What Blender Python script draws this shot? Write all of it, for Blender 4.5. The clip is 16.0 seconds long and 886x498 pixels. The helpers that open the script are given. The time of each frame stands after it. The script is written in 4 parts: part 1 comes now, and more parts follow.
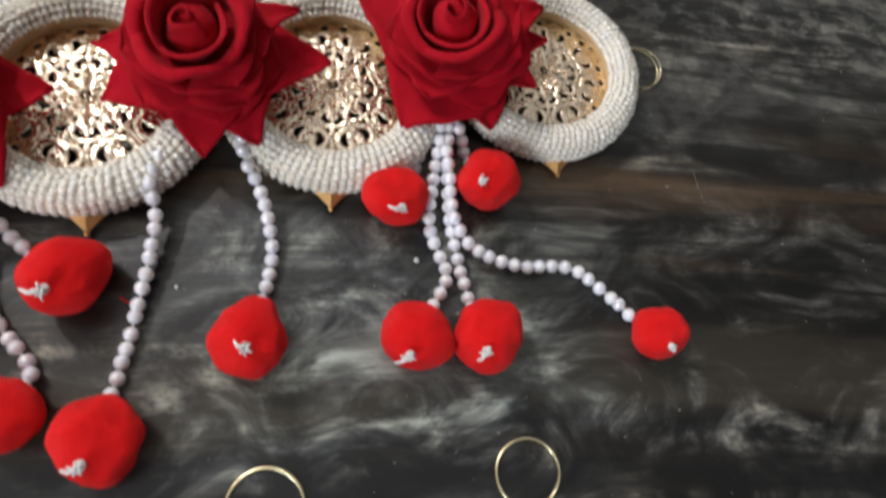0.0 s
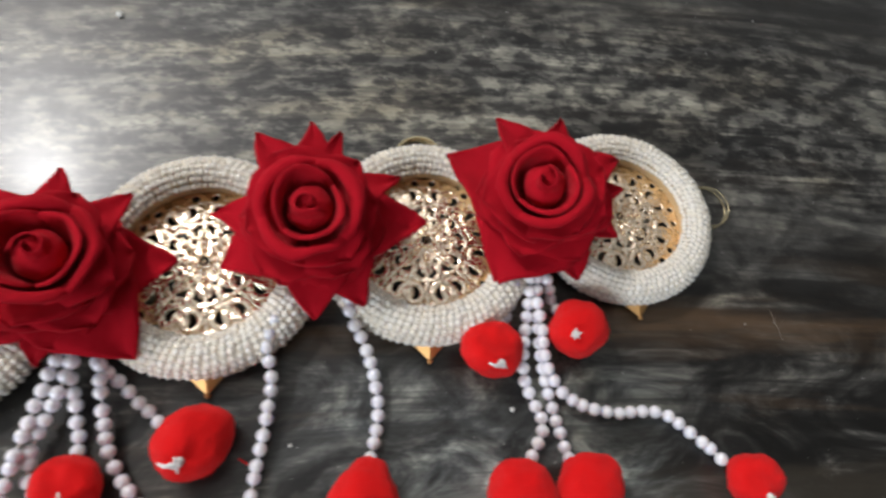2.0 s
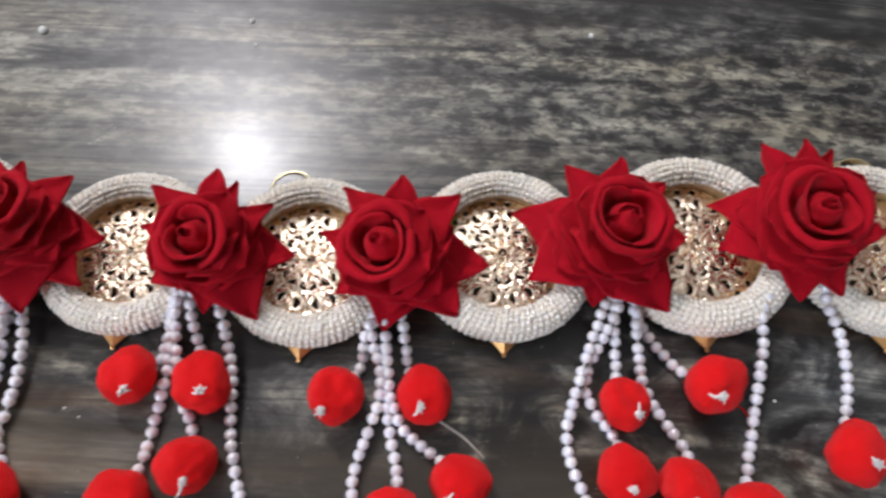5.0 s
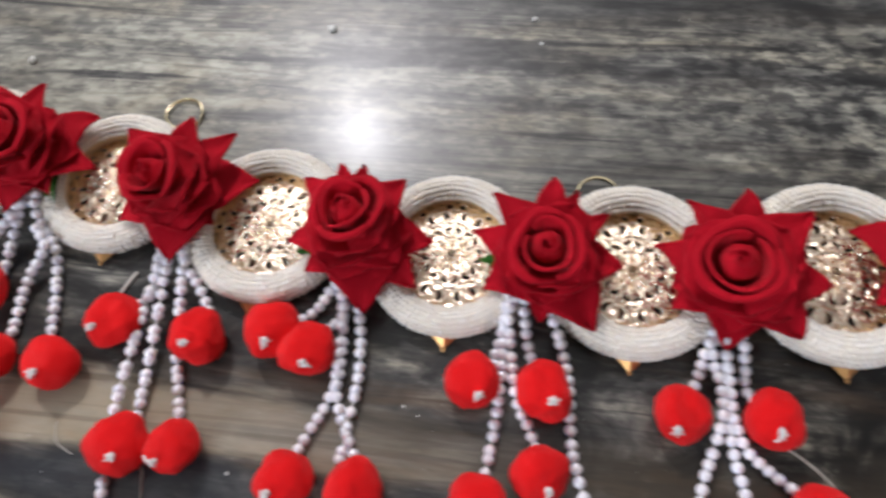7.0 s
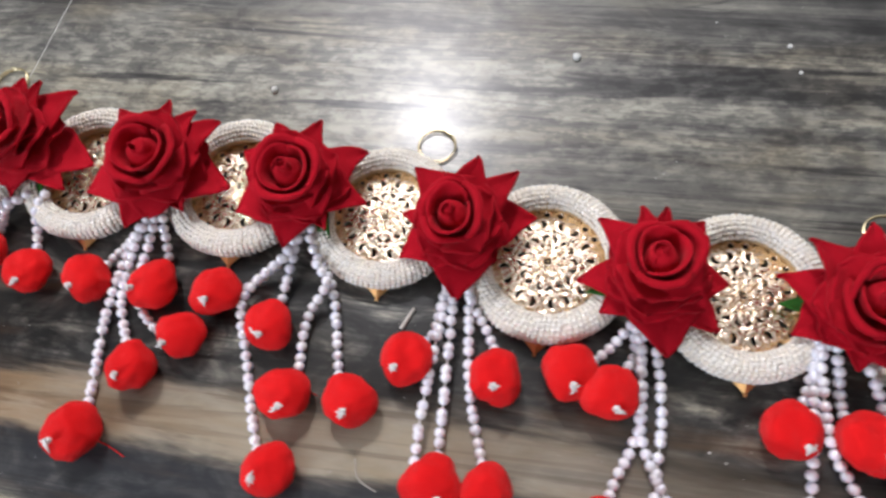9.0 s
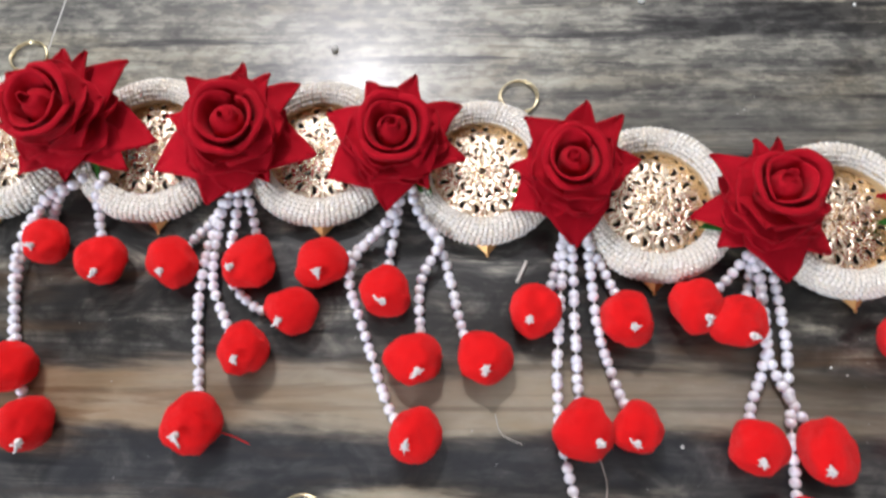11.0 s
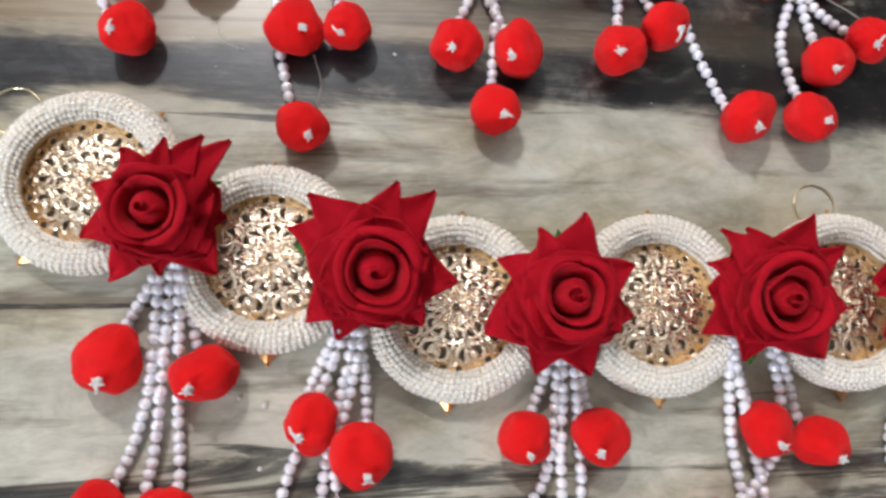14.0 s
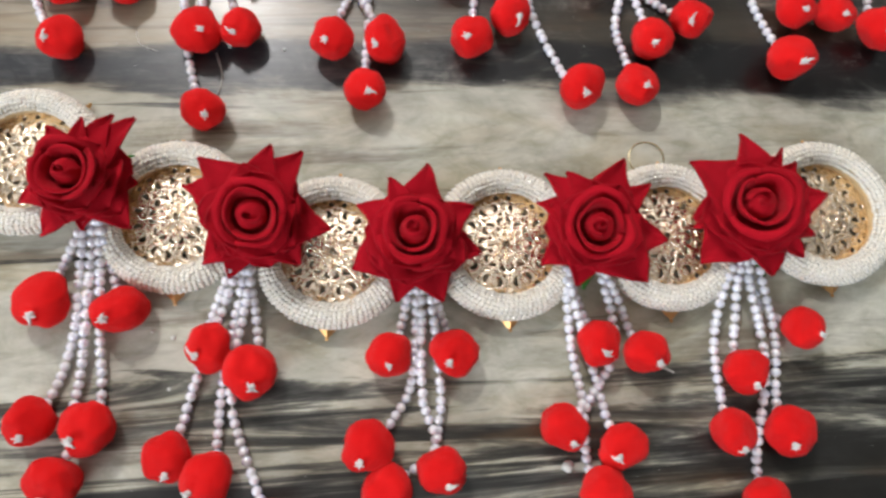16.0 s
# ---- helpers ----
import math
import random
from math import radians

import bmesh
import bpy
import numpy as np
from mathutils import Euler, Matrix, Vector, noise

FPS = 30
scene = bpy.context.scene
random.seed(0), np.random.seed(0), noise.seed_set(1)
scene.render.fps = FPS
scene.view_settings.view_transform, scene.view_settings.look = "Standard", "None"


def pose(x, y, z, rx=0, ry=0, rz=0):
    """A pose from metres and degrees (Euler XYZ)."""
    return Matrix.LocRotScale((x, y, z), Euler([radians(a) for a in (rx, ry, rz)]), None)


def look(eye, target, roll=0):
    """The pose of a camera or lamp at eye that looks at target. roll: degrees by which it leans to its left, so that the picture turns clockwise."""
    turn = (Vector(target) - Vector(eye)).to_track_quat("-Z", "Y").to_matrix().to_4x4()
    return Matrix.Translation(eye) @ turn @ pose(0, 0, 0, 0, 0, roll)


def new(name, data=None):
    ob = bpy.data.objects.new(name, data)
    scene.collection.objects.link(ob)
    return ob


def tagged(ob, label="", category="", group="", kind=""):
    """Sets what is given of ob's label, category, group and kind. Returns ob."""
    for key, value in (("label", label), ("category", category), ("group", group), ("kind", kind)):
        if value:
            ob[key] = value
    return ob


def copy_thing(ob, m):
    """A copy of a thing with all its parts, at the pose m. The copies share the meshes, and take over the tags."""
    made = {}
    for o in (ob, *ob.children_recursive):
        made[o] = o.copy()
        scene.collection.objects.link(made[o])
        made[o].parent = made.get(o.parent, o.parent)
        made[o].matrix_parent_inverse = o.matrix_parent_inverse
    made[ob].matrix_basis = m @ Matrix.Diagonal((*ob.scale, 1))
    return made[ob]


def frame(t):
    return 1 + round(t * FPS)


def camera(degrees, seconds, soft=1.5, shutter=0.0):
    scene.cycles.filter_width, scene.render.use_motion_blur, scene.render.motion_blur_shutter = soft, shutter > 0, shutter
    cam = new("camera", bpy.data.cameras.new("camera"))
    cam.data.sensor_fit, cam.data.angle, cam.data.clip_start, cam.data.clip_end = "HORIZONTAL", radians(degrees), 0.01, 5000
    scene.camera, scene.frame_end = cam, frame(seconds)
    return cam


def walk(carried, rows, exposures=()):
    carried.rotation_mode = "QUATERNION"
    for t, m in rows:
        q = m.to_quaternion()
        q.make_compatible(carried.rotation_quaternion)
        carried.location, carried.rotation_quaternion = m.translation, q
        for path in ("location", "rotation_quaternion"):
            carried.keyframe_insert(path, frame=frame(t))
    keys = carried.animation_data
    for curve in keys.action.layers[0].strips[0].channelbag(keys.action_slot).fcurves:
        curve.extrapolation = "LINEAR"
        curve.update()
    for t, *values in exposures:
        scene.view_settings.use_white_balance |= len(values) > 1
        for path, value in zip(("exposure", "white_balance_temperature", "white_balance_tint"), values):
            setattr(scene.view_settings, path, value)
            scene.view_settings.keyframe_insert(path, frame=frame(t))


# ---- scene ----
cam = camera(70.4, 16.0, soft=2.6, shutter=0.6)
PATH = [
    (0, (-0.068, 0.005, 0.188), (0.277, 0.63, -1.68), 27.3),
    (0.5, (-0.069, 0.017, 0.194), (0.262, 0.73, -1.645), 22.7),
    (1, (-0.071, 0.023, 0.195), (0.3, 0.814, -1.604), 21.9),
    (1.5, (-0.077, 0.03, 0.196), (0.261, 0.835, -1.603), 19.1),
    (2, (-0.094, 0.03, 0.205), (0.194, 0.84, -1.6), 17.5),
    (2.5, (-0.113, 0.027, 0.21), (0.128, 0.858, -1.593), 14.4),
    (3, (-0.131, 0.015, 0.222), (0.051, 0.884, -1.571), 11.1),
    (3.5, (-0.154, 0.009, 0.229), (-0.01, 0.901, -1.555), 10.3),
    (4, (-0.191, 0.002, 0.237), (-0.155, 0.916, -1.542), 6.9),
    (4.5, (-0.218, -0.003, 0.233), (-0.228, 0.874, -1.565), 5.8),
    (7, (-0.336, -0.008, 0.237), (-0.593, 0.725, -1.607), -8.6),
    (7.5, (-0.375, -0.01, 0.238), (-0.695, 0.693, -1.606), -10.7),
    (8, (-0.395, -0.014, 0.247), (-0.757, 0.692, -1.588), -12.8),
    (8.5, (-0.415, -0.014, 0.25), (-0.774, 0.684, -1.59), -13.4),
    (9, (-0.439, -0.01, 0.251), (-0.784, 0.669, -1.598), -15.2),
    (11.5, (-0.519, -0.043, 0.248), (-0.546, 0.521, -1.671), 2.5),
    (12, (-0.503, -0.07, 0.239), (-0.502, 0.418, -1.701), 7.7),
    (12.5, (-0.484, -0.09, 0.239), (-0.469, 0.391, -1.702), 9.5),
    (13, (-0.465, -0.116, 0.242), (-0.417, 0.282, -1.717), 14.5),
    (13.5, (-0.445, -0.13, 0.241), (-0.349, 0.243, -1.722), 20.4),
    (14, (-0.426, -0.135, 0.239), (-0.246, 0.215, -1.722), 31.5),
    (14.5, (-0.418, -0.141, 0.249), (-0.226, 0.21, -1.71), 33.1),
    (15, (-0.41, -0.158, 0.269), (-0.268, 0.249, -1.684), 24.4),
    (15.5, (-0.391, -0.171, 0.279), (-0.248, 0.278, -1.665), 21.1),
    (16, (-0.367, -0.175, 0.283), (-0.24, 0.269, -1.663), 18.0),
]
walk(cam, [(t, look(eye, target, roll)) for t, eye, target, roll in PATH],
     [(0, -0.30, 6400, 12), (1, -0.34, 6400, 12), (2, -0.30, 6400, 12), (2.5, -0.48, 6400, 13), (3.5, -0.45, 6300, 14), (4.5, -0.30, 6200, 16), (7.5, -0.30, 6200, 16), (9, -0.24, 6200, 16), (13, -0.2, 6200, 15), (15, -0.22, 6400, 11), (16, -0.22, 6400, 11)])

# ---- world and light ----
world = bpy.data.worlds.new("world")
scene.world = world
world.use_nodes = True
world.node_tree.nodes["Background"].inputs[0].default_value = (0.8, 0.9, 1.0, 1)
world.node_tree.nodes["Background"].inputs[1].default_value = 0.3


def lamp(name, kind, energy, place, target, size, colour, size_y=None):
    data = bpy.data.lights.new(name, "AREA")
    data.shape, data.energy, data.size, data.color = kind, energy, size, colour
    if size_y:
        data.size_y = size_y
    ob = new(name, data)
    ob.matrix_world = look(place, target)
    return ob


bulb = bpy.data.lights.new("wall_lamp", "POINT")
bulb.energy, bulb.shadow_soft_size, bulb.color = 50.0, 0.055, (1.0, 0.98, 0.96)
new("wall_lamp", bulb).location = (-0.83, 0.87, 1.22)
# soft fill added behind the camera; no such window is seen
lamp("added_fill_light", "RECTANGLE", 100.0, (-2.2, -2.52, 1.45), (-0.5, 0.0, 0.1), 1.5, (0.86, 0.94, 1.0), 1.25)


# ---- materials ----
def material(name, colour, rough=0.5, metal=0.0):
    m = bpy.data.materials.new(name)
    m.use_nodes = True
    b = m.node_tree.nodes["Principled BSDF"]
    b.inputs["Base Color"].default_value = (*colour, 1)
    b.inputs["Roughness"].default_value = rough
    b.inputs["Metallic"].default_value = metal
    return m


class Nodes:
    """Short hand for building a node tree."""

    def __init__(self, m):
        self.t = m.node_tree
        self.b = self.t.nodes["Principled BSDF"]

    def add(self, kind, **values):
        n = self.t.nodes.new(kind)
        for k, v in values.items():
            setattr(n, k, v)
        return n

    def join(self, a, b):
        self.t.links.new(a, b)

    def coords(self, scale, source="Object"):
        c = self.add("ShaderNodeTexCoord")
        m = self.add("ShaderNodeMapping")
        m.inputs["Scale"].default_value = scale
        self.join(c.outputs[source], m.inputs["Vector"])
        return m.outputs["Vector"]

    def noise(self, vector, scale, detail=4.0, rough=0.55, distortion=0.0):
        n = self.add("ShaderNodeTexNoise")
        n.inputs["Scale"].default_value = scale
        n.inputs["Detail"].default_value = detail
        n.inputs["Roughness"].default_value = rough
        n.inputs["Distortion"].default_value = distortion
        self.join(vector, n.inputs["Vector"])
        return n.outputs["Fac"]

    def math(self, op, a, b=None, c=None):
        n = self.add("ShaderNodeMath", operation=op)
        for k, v in enumerate((a, b, c)):
            if v is None:
                continue
            if isinstance(v, (int, float)):
                n.inputs[k].default_value = v
            else:
                self.join(v, n.inputs[k])
        return n.outputs[0]

    def ramp(self, fac, stops, smooth="LINEAR"):
        r = self.add("ShaderNodeValToRGB")
        r.color_ramp.interpolation = smooth
        el = r.color_ramp.elements
        while len(el) < len(stops):
            el.new(0.5)
        for e, (p, c) in zip(el, stops):
            e.position = p
            e.color = (*c, 1) if len(c) == 3 else c
        self.join(fac, r.inputs["Fac"])
        return r.outputs["Color"]

    def mix(self, fac, a, b, mode="MIX"):
        n = self.add("ShaderNodeMix", data_type="RGBA", blend_type=mode)
        for k, v in ((0, fac), (6, a), (7, b)):
            if isinstance(v, (int, float)):
                n.inputs[k].default_value = v
            elif isinstance(v, tuple):
                n.inputs[k].default_value = (*v, 1)
            else:
                self.join(v, n.inputs[k])
        return n.outputs[2]

    def bump(self, height, strength, distance):
        n = self.add("ShaderNodeBump")
        n.inputs["Strength"].default_value = strength
        n.inputs["Distance"].default_value = distance
        self.join(height, n.inputs["Height"])
        self.join(n.outputs[0], self.b.inputs["Normal"])


def grey(v):
    return (v, v, v)


def marble_material():
    """Polished dark marble, banded along x, with paler beds towards the viewer."""
    m = material("banded_marble", (0.1, 0.1, 0.1), 0.2)
    n = Nodes(m)
    base = n.coords((1, 1, 1))
    sep = n.add("ShaderNodeSeparateXYZ")
    n.join(base, sep.inputs[0])
    x, y = sep.outputs[0], sep.outputs[1]
    warp = n.math("SUBTRACT", n.noise(n.coords((3.5, 9, 1)), 1.0, 4, 0.6), 0.5)
    warp2 = n.math("SUBTRACT", n.noise(n.coords((9, 60, 1)), 1.0, 5, 0.6), 0.5)
    # the beds climb to the east, then bend down
    bend = n.math("POWER", n.math("MINIMUM", n.math("MAXIMUM", n.math("ADD", x, 0.2), 0.0), 0.36), 2.0)
    ys = n.math("ADD", n.math("MULTIPLY_ADD", x, -0.085, y), n.math("MULTIPLY_ADD", bend, 0.3, -0.0255))
    yw = n.math("ADD", ys, n.math("ADD", n.math("MULTIPLY", warp, 0.037), n.math("MULTIPLY", warp2, 0.036)))
    bent = n.add("ShaderNodeCombineXYZ")
    n.join(x, bent.inputs[0])
    n.join(ys, bent.inputs[1])

    def along(sx, sy):
        mp = n.add("ShaderNodeMapping")
        mp.inputs["Scale"].default_value = (sx, sy, 1)
        n.join(bent.outputs[0], mp.inputs["Vector"])
        return mp.outputs["Vector"]

    # height in the stone from -0.30 to 0.30 as 0 to 1
    pos = n.math("MULTIPLY_ADD", yw, 1 / 0.6, 0.5)
    beds = n.ramp(pos, [
        (0.00, grey(0.50)), (0.17, grey(0.56)), (0.20, grey(0.52)), (0.225, grey(0.58)), (0.27, grey(0.66)),
        (0.34, grey(0.66)), (0.43, grey(0.80)), (0.452, grey(0.66)), (0.463, grey(0.16)), (0.497, grey(0.15)), (0.55, grey(0.17)), (0.60, grey(0.18)), (0.66, grey(0.22)), (0.71, grey(0.38)), (0.78, grey(0.40)),
        (0.84, grey(0.34)), (0.90, grey(0.24)), (1.0, grey(0.2))])
    buff = n.ramp(pos, [(0.495, grey(0)), (0.508, grey(0.46)), (0.538, grey(0.36)), (0.552, grey(0))])
    west = n.ramp(n.math("MULTIPLY_ADD", n.math("ADD", x, n.math("MULTIPLY", warp, 0.12)), -5.0, -1.3), [(0.25, grey(0.15)), (1.0, grey(1))])
    beds = n.math("ADD", beds, n.math("MULTIPLY", buff, west))
    east = n.ramp(n.math("MULTIPLY_ADD", n.math("ADD", x, n.math("MULTIPLY", warp, 0.15)), 4.0, 1.38), [(0.04, grey(0)), (0.55, grey(1))])
    south = n.ramp(n.math("MULTIPLY_ADD", yw, 10.0, 0.5), [(0.3, grey(1)), (0.8, grey(0.9)), (1.0, grey(0.3))])
    south = n.math("MULTIPLY", south, n.ramp(pos, [(0.31, grey(0.12)), (0.37, grey(0.25)), (0.42, grey(0.4)), (0.45, grey(1))]))
    dim = n.math("MULTIPLY_ADD", n.math("MULTIPLY", east, south), -0.84, 1.0)
    tone = n.math("MULTIPLY", beds, dim)
    streak = n.noise(along(6, 95), 1.0, 7, 0.66, 0.5)
    fine = n.noise(along(55, 420), 1.0, 5, 0.7)
    cloud = n.noise(along(17, 34), 1.0, 7, 0.68, 1.2)
    reach = n.noise(along(2.2, 78), 1.0, 5, 0.6, 0.2)
    mixed = n.math("SUBTRACT", n.math("MULTIPLY_ADD", streak, 0.55, n.math("MULTIPLY", reach, 0.45)), 0.5)
    gain = n.math("MAXIMUM", n.math("MULTIPLY_ADD", beds, -8.6, 5.8), 0.22)
    north = n.ramp(pos, [(0.60, grey(0)), (0.70, grey(0.8)), (0.78, grey(1)), (1.0, grey(1))])
    west_glow = n.ramp(n.math("MULTIPLY_ADD", n.math("ADD", x, n.math("MULTIPLY", warp, 0.15)), -3.0, -0.9), [(0.0, grey(0)), (0.7, grey(1))])
    gain = n.math("MULTIPLY", gain, n.math("MULTIPLY_ADD", n.math("MULTIPLY", north, west_glow), -0.5, 1.0))
    tone = n.math("MULTIPLY", tone, n.math("MULTIPLY_ADD", mixed, gain, 1.0))
    tone = n.math("ADD", tone, n.math("MULTIPLY", n.math("SUBTRACT", cloud, 0.47), 0.52))
    tone = n.math("ADD", tone, n.math("MULTIPLY", n.math("SUBTRACT", fine, 0.5), n.math("MULTIPLY_ADD", beds, -0.38, 0.325)))
    soft = n.noise(along(32, 52), 1.0, 6, 0.6, 1.4)
    tone = n.math("ADD", tone, n.math("MULTIPLY", n.math("SUBTRACT", soft, 0.5), n.math("MULTIPLY", beds, 0.42)))
    # swirled clouds in the dark eastern stone
    swirl = n.noise(along(26, 38), 1.0, 8, 0.66, 1.5)
    tone = n.math("ADD", tone, n.math("MULTIPLY", n.math("MULTIPLY", n.math("SUBTRACT", swirl, 0.482), 3.3), n.math("MAXIMUM", n.math("MULTIPLY", n.math("MULTIPLY", east, south), n.ramp(pos, [(0.455, grey(0.45)), (0.50, grey(1))])), n.ramp(pos, [(0.45, grey(0)), (0.465, grey(0.42)), (0.49, grey(0.42)), (0.51, grey(0)), (0.54, grey(0)), (0.57, grey(0.58)), (0.65, grey(0.58)), (0.70, grey(0))]))))
    # long thin stripes in the northern beds
    lines = n.noise(along(1.8, 105), 1.0, 7, 0.66, 0.35)
    tone = n.math("ADD", tone, n.math("MULTIPLY", n.math("SUBTRACT", lines, 0.50), n.math("MULTIPLY", n.math("MULTIPLY", north, 0.55), n.math("MULTIPLY_ADD", west_glow, -0.45, 1.0))))
    # broad floor reflection in the north-west, painted as paler stone
    tone = n.math("ADD", tone, n.math("MULTIPLY", n.math("MULTIPLY", north, west_glow), n.math("MULTIPLY", cloud, 0.22)))
    # thin dark veins
    vein = n.ramp(n.noise(along(4.5, 85), 1.0, 6, 0.6, 0.6), [(0.47, grey(1)), (0.496, grey(0.6)), (0.504, grey(0.6)), (0.535, grey(1))])
    pale = n.ramp(beds, [(0.2, grey(0.1)), (0.6, grey(0.97))])
    tone = n.math("MULTIPLY", tone, n.math("MULTIPLY_ADD", n.math("SUBTRACT", 1.0, vein), n.math("SUBTRACT", pale, 1.0), 1.0))
    # charcoal streaks across the pale beds
    coal = n.noise(along(3.4, 50), 1.0, 8, 0.66, 1.1)
    zone = n.ramp(pos, [(0.0, grey(0.46)), (0.165, grey(0.425)), (0.195, grey(0.385)), (0.225, grey(0.33)), (0.255, grey(0.22)), (0.30, grey(0.10)), (0.42, grey(0.12)), (0.44, grey(0.27)), (0.455, grey(0.33)), (0.47, grey(0.30)), (1.0, grey(0.30))])
    coal = n.math("ADD", n.math("ADD", coal, n.math("SUBTRACT", zone, 0.3)), n.math("MULTIPLY", east, 0.035))
    coal = n.ramp(coal, [(0.55, grey(0)), (0.60, grey(0.5)), (0.68, grey(0.93))])
    calm = n.math("MULTIPLY", n.ramp(pos, [(0.10, grey(0.75)), (0.24, grey(0.9)), (0.425, grey(0.94)), (0.456, grey(0))]), n.math("MULTIPLY_ADD", n.math("MULTIPLY", n.math("MULTIPLY", east, south), n.ramp(pos, [(0.20, grey(1)), (0.25, grey(0.15)), (0.43, grey(0.15)), (0.455, grey(1))])), -0.95, 1.0))
    milk = n.math("MULTIPLY_ADD", n.math("SUBTRACT", soft, 0.5), 0.45, n.math("MULTIPLY_ADD", n.math("SUBTRACT", cloud, 0.5), 0.62, 0.785))
    milk = n.math("ADD", milk, n.math("MULTIPLY", mixed, 0.06))
    tone = n.math("ADD", n.math("MULTIPLY", tone, n.math("SUBTRACT", 1.0, calm)), n.math("MULTIPLY", milk, calm))
    tone = n.math("MULTIPLY", tone, n.math("SUBTRACT", 1.0, n.math("MULTIPLY", coal, 0.86)))
    # bluish glare painted over the clouds of the dark stone under the first tassels
    painted_glare = n.math("MULTIPLY", n.ramp(pos, [(0.46, grey(0)), (0.50, grey(1)), (0.58, grey(1)), (0.63, grey(0))]), n.ramp(n.math("MULTIPLY_ADD", n.math("ADD", x, n.math("MULTIPLY", warp, 0.2)), 3.0, 0.7), [(0.28, grey(0)), (0.42, grey(1)), (0.66, grey(1)), (0.85, grey(0))]))
    tone = n.math("ADD", tone, n.math("MULTIPLY", painted_glare, n.math("MULTIPLY", cloud, 0.42)))
    # dark bed between the garlands, towards the east
    dark_bed = n.math("MULTIPLY", east, n.ramp(pos, [(0.435, grey(0)), (0.455, grey(1)), (0.52, grey(1)), (0.55, grey(0))]))
    dark_bed = n.math("MULTIPLY", dark_bed, n.ramp(n.math("MULTIPLY_ADD", x, 5.0, 1.0), [(0.25, grey(1)), (0.6, grey(0))]))
    tone = n.math("SUBTRACT", tone, n.math("MULTIPLY", dark_bed, n.math("MULTIPLY", streak, 0.30)))
    # mottled bed behind the garland
    spots = n.noise(along(85, 150), 1.0, 5, 0.68)
    patch = n.ramp(n.math("MULTIPLY_ADD", yw, 8.0, -0.9), [(0.0, grey(0)), (0.35, grey(1)), (0.75, grey(1)), (1.0, grey(0))])
    speck = n.ramp(spots, [(0.44, grey(0)), (0.56, grey(1))])
    tone = n.math("ADD", tone, n.math("MULTIPLY", n.math("MULTIPLY", patch, n.math("SUBTRACT", speck, 0.32)), n.math("MULTIPLY_ADD", east, 0.15, 0.15)))
    # tone lowered towards the eastern end
    end = n.ramp(n.math("MULTIPLY_ADD", n.math("ADD", x, n.math("MULTIPLY", warp, 0.1)), 5.0, 0.0), [(0.05, grey(0)), (0.65, grey(0.24))])
    tone = n.math("MULTIPLY", tone, n.math("SUBTRACT", 1.0, end))
    # pale seam along the far edge, with a greyer bed beyond
    edge = n.math("ADD", n.math("MULTIPLY_ADD", ys, 1 / 0.6, 0.5), n.math("MULTIPLY", warp2, 0.022))
    seam = n.ramp(edge, [(0.928, grey(0)), (0.939, grey(0.64)), (0.952, grey(0.60)), (0.959, grey(0.30)), (0.968, grey(0.5)), (1.0, grey(0.5))])
    tone = n.math("MAXIMUM", tone, n.math("MULTIPLY", seam, n.math("MULTIPLY_ADD", streak, 0.5, 0.75)))
    colour = n.ramp(tone, [(0.0, (0.0065, 0.006, 0.0055)), (0.12, (0.0175, 0.0165, 0.0152)), (0.28, (0.060, 0.058, 0.053)),
                           (0.45, (0.162, 0.156, 0.134)), (0.62, (0.355, 0.342, 0.278)), (0.85, (0.60, 0.585, 0.50))])
    rust = n.noise(along(6, 55), 1.0, 5, 0.65)
    rust = n.ramp(rust, [(0.54, grey(0)), (0.68, grey(0.8))])
    rust = n.math("MULTIPLY", rust, n.math("MULTIPLY_ADD", n.math("MULTIPLY", east, south), -0.75, 0.9))
    rust = n.math("MULTIPLY", rust, n.ramp(pos, [(0.62, grey(1)), (0.70, grey(0.2))]))
    band = n.ramp(n.math("MULTIPLY_ADD", yw, 20.0, -1.1), [(0.25, grey(0)), (0.45, grey(0.9)), (0.55, grey(0.9)), (0.75, grey(0))])
    rust = n.math("MAXIMUM", rust, n.math("MULTIPLY", n.math("MULTIPLY", band, east), n.ramp(streak, [(0.40, grey(0)), (0.6, grey(1))])))
    colour = n.mix(n.math("MINIMUM", rust, 0.85), colour, (0.085, 0.050, 0.025))
    orange = n.ramp(n.math("MULTIPLY_ADD", n.math("ADD", x, n.math("MULTIPLY", warp, 0.1)), -6.0, -3.3), [(0.0, grey(0)), (0.6, grey(1))])
    clay = n.mix(orange, (0.33, 0.27, 0.19), (0.28, 0.165, 0.075))
    colour = n.mix(n.math("MULTIPLY", n.math("MULTIPLY", buff, west), n.math("MULTIPLY", streak, 3.0)), colour, clay)
    # warm and green tints in the pale beds
    mottle = n.ramp(n.noise(along(38, 70), 1.0, 7, 0.70, 1.6), [(0.44, grey(0)), (0.62, grey(1))])
    colour = n.mix(n.math("MULTIPLY", n.math("MULTIPLY", mottle, calm), 0.55), colour, (0.62, 0.62, 0.50), "MULTIPLY")
    tint = n.noise(along(9, 30), 1.0, 5, 0.62, 0.8)
    colour = n.mix(n.math("MULTIPLY", n.ramp(tint, [(0.46, grey(0)), (0.66, grey(1))]), 0.55), colour, (0.80, 0.68, 0.48), "MULTIPLY")
    # charcoal bed, with a bluish reflection painted into its colour
    blue_gleam = n.ramp(pos, [(0.455, grey(0)), (0.468, grey(0.38)), (0.49, grey(0.38)), (0.503, grey(0))])
    colour = n.mix(n.math("MULTIPLY", blue_gleam, west), colour, (0.034, 0.040, 0.052))
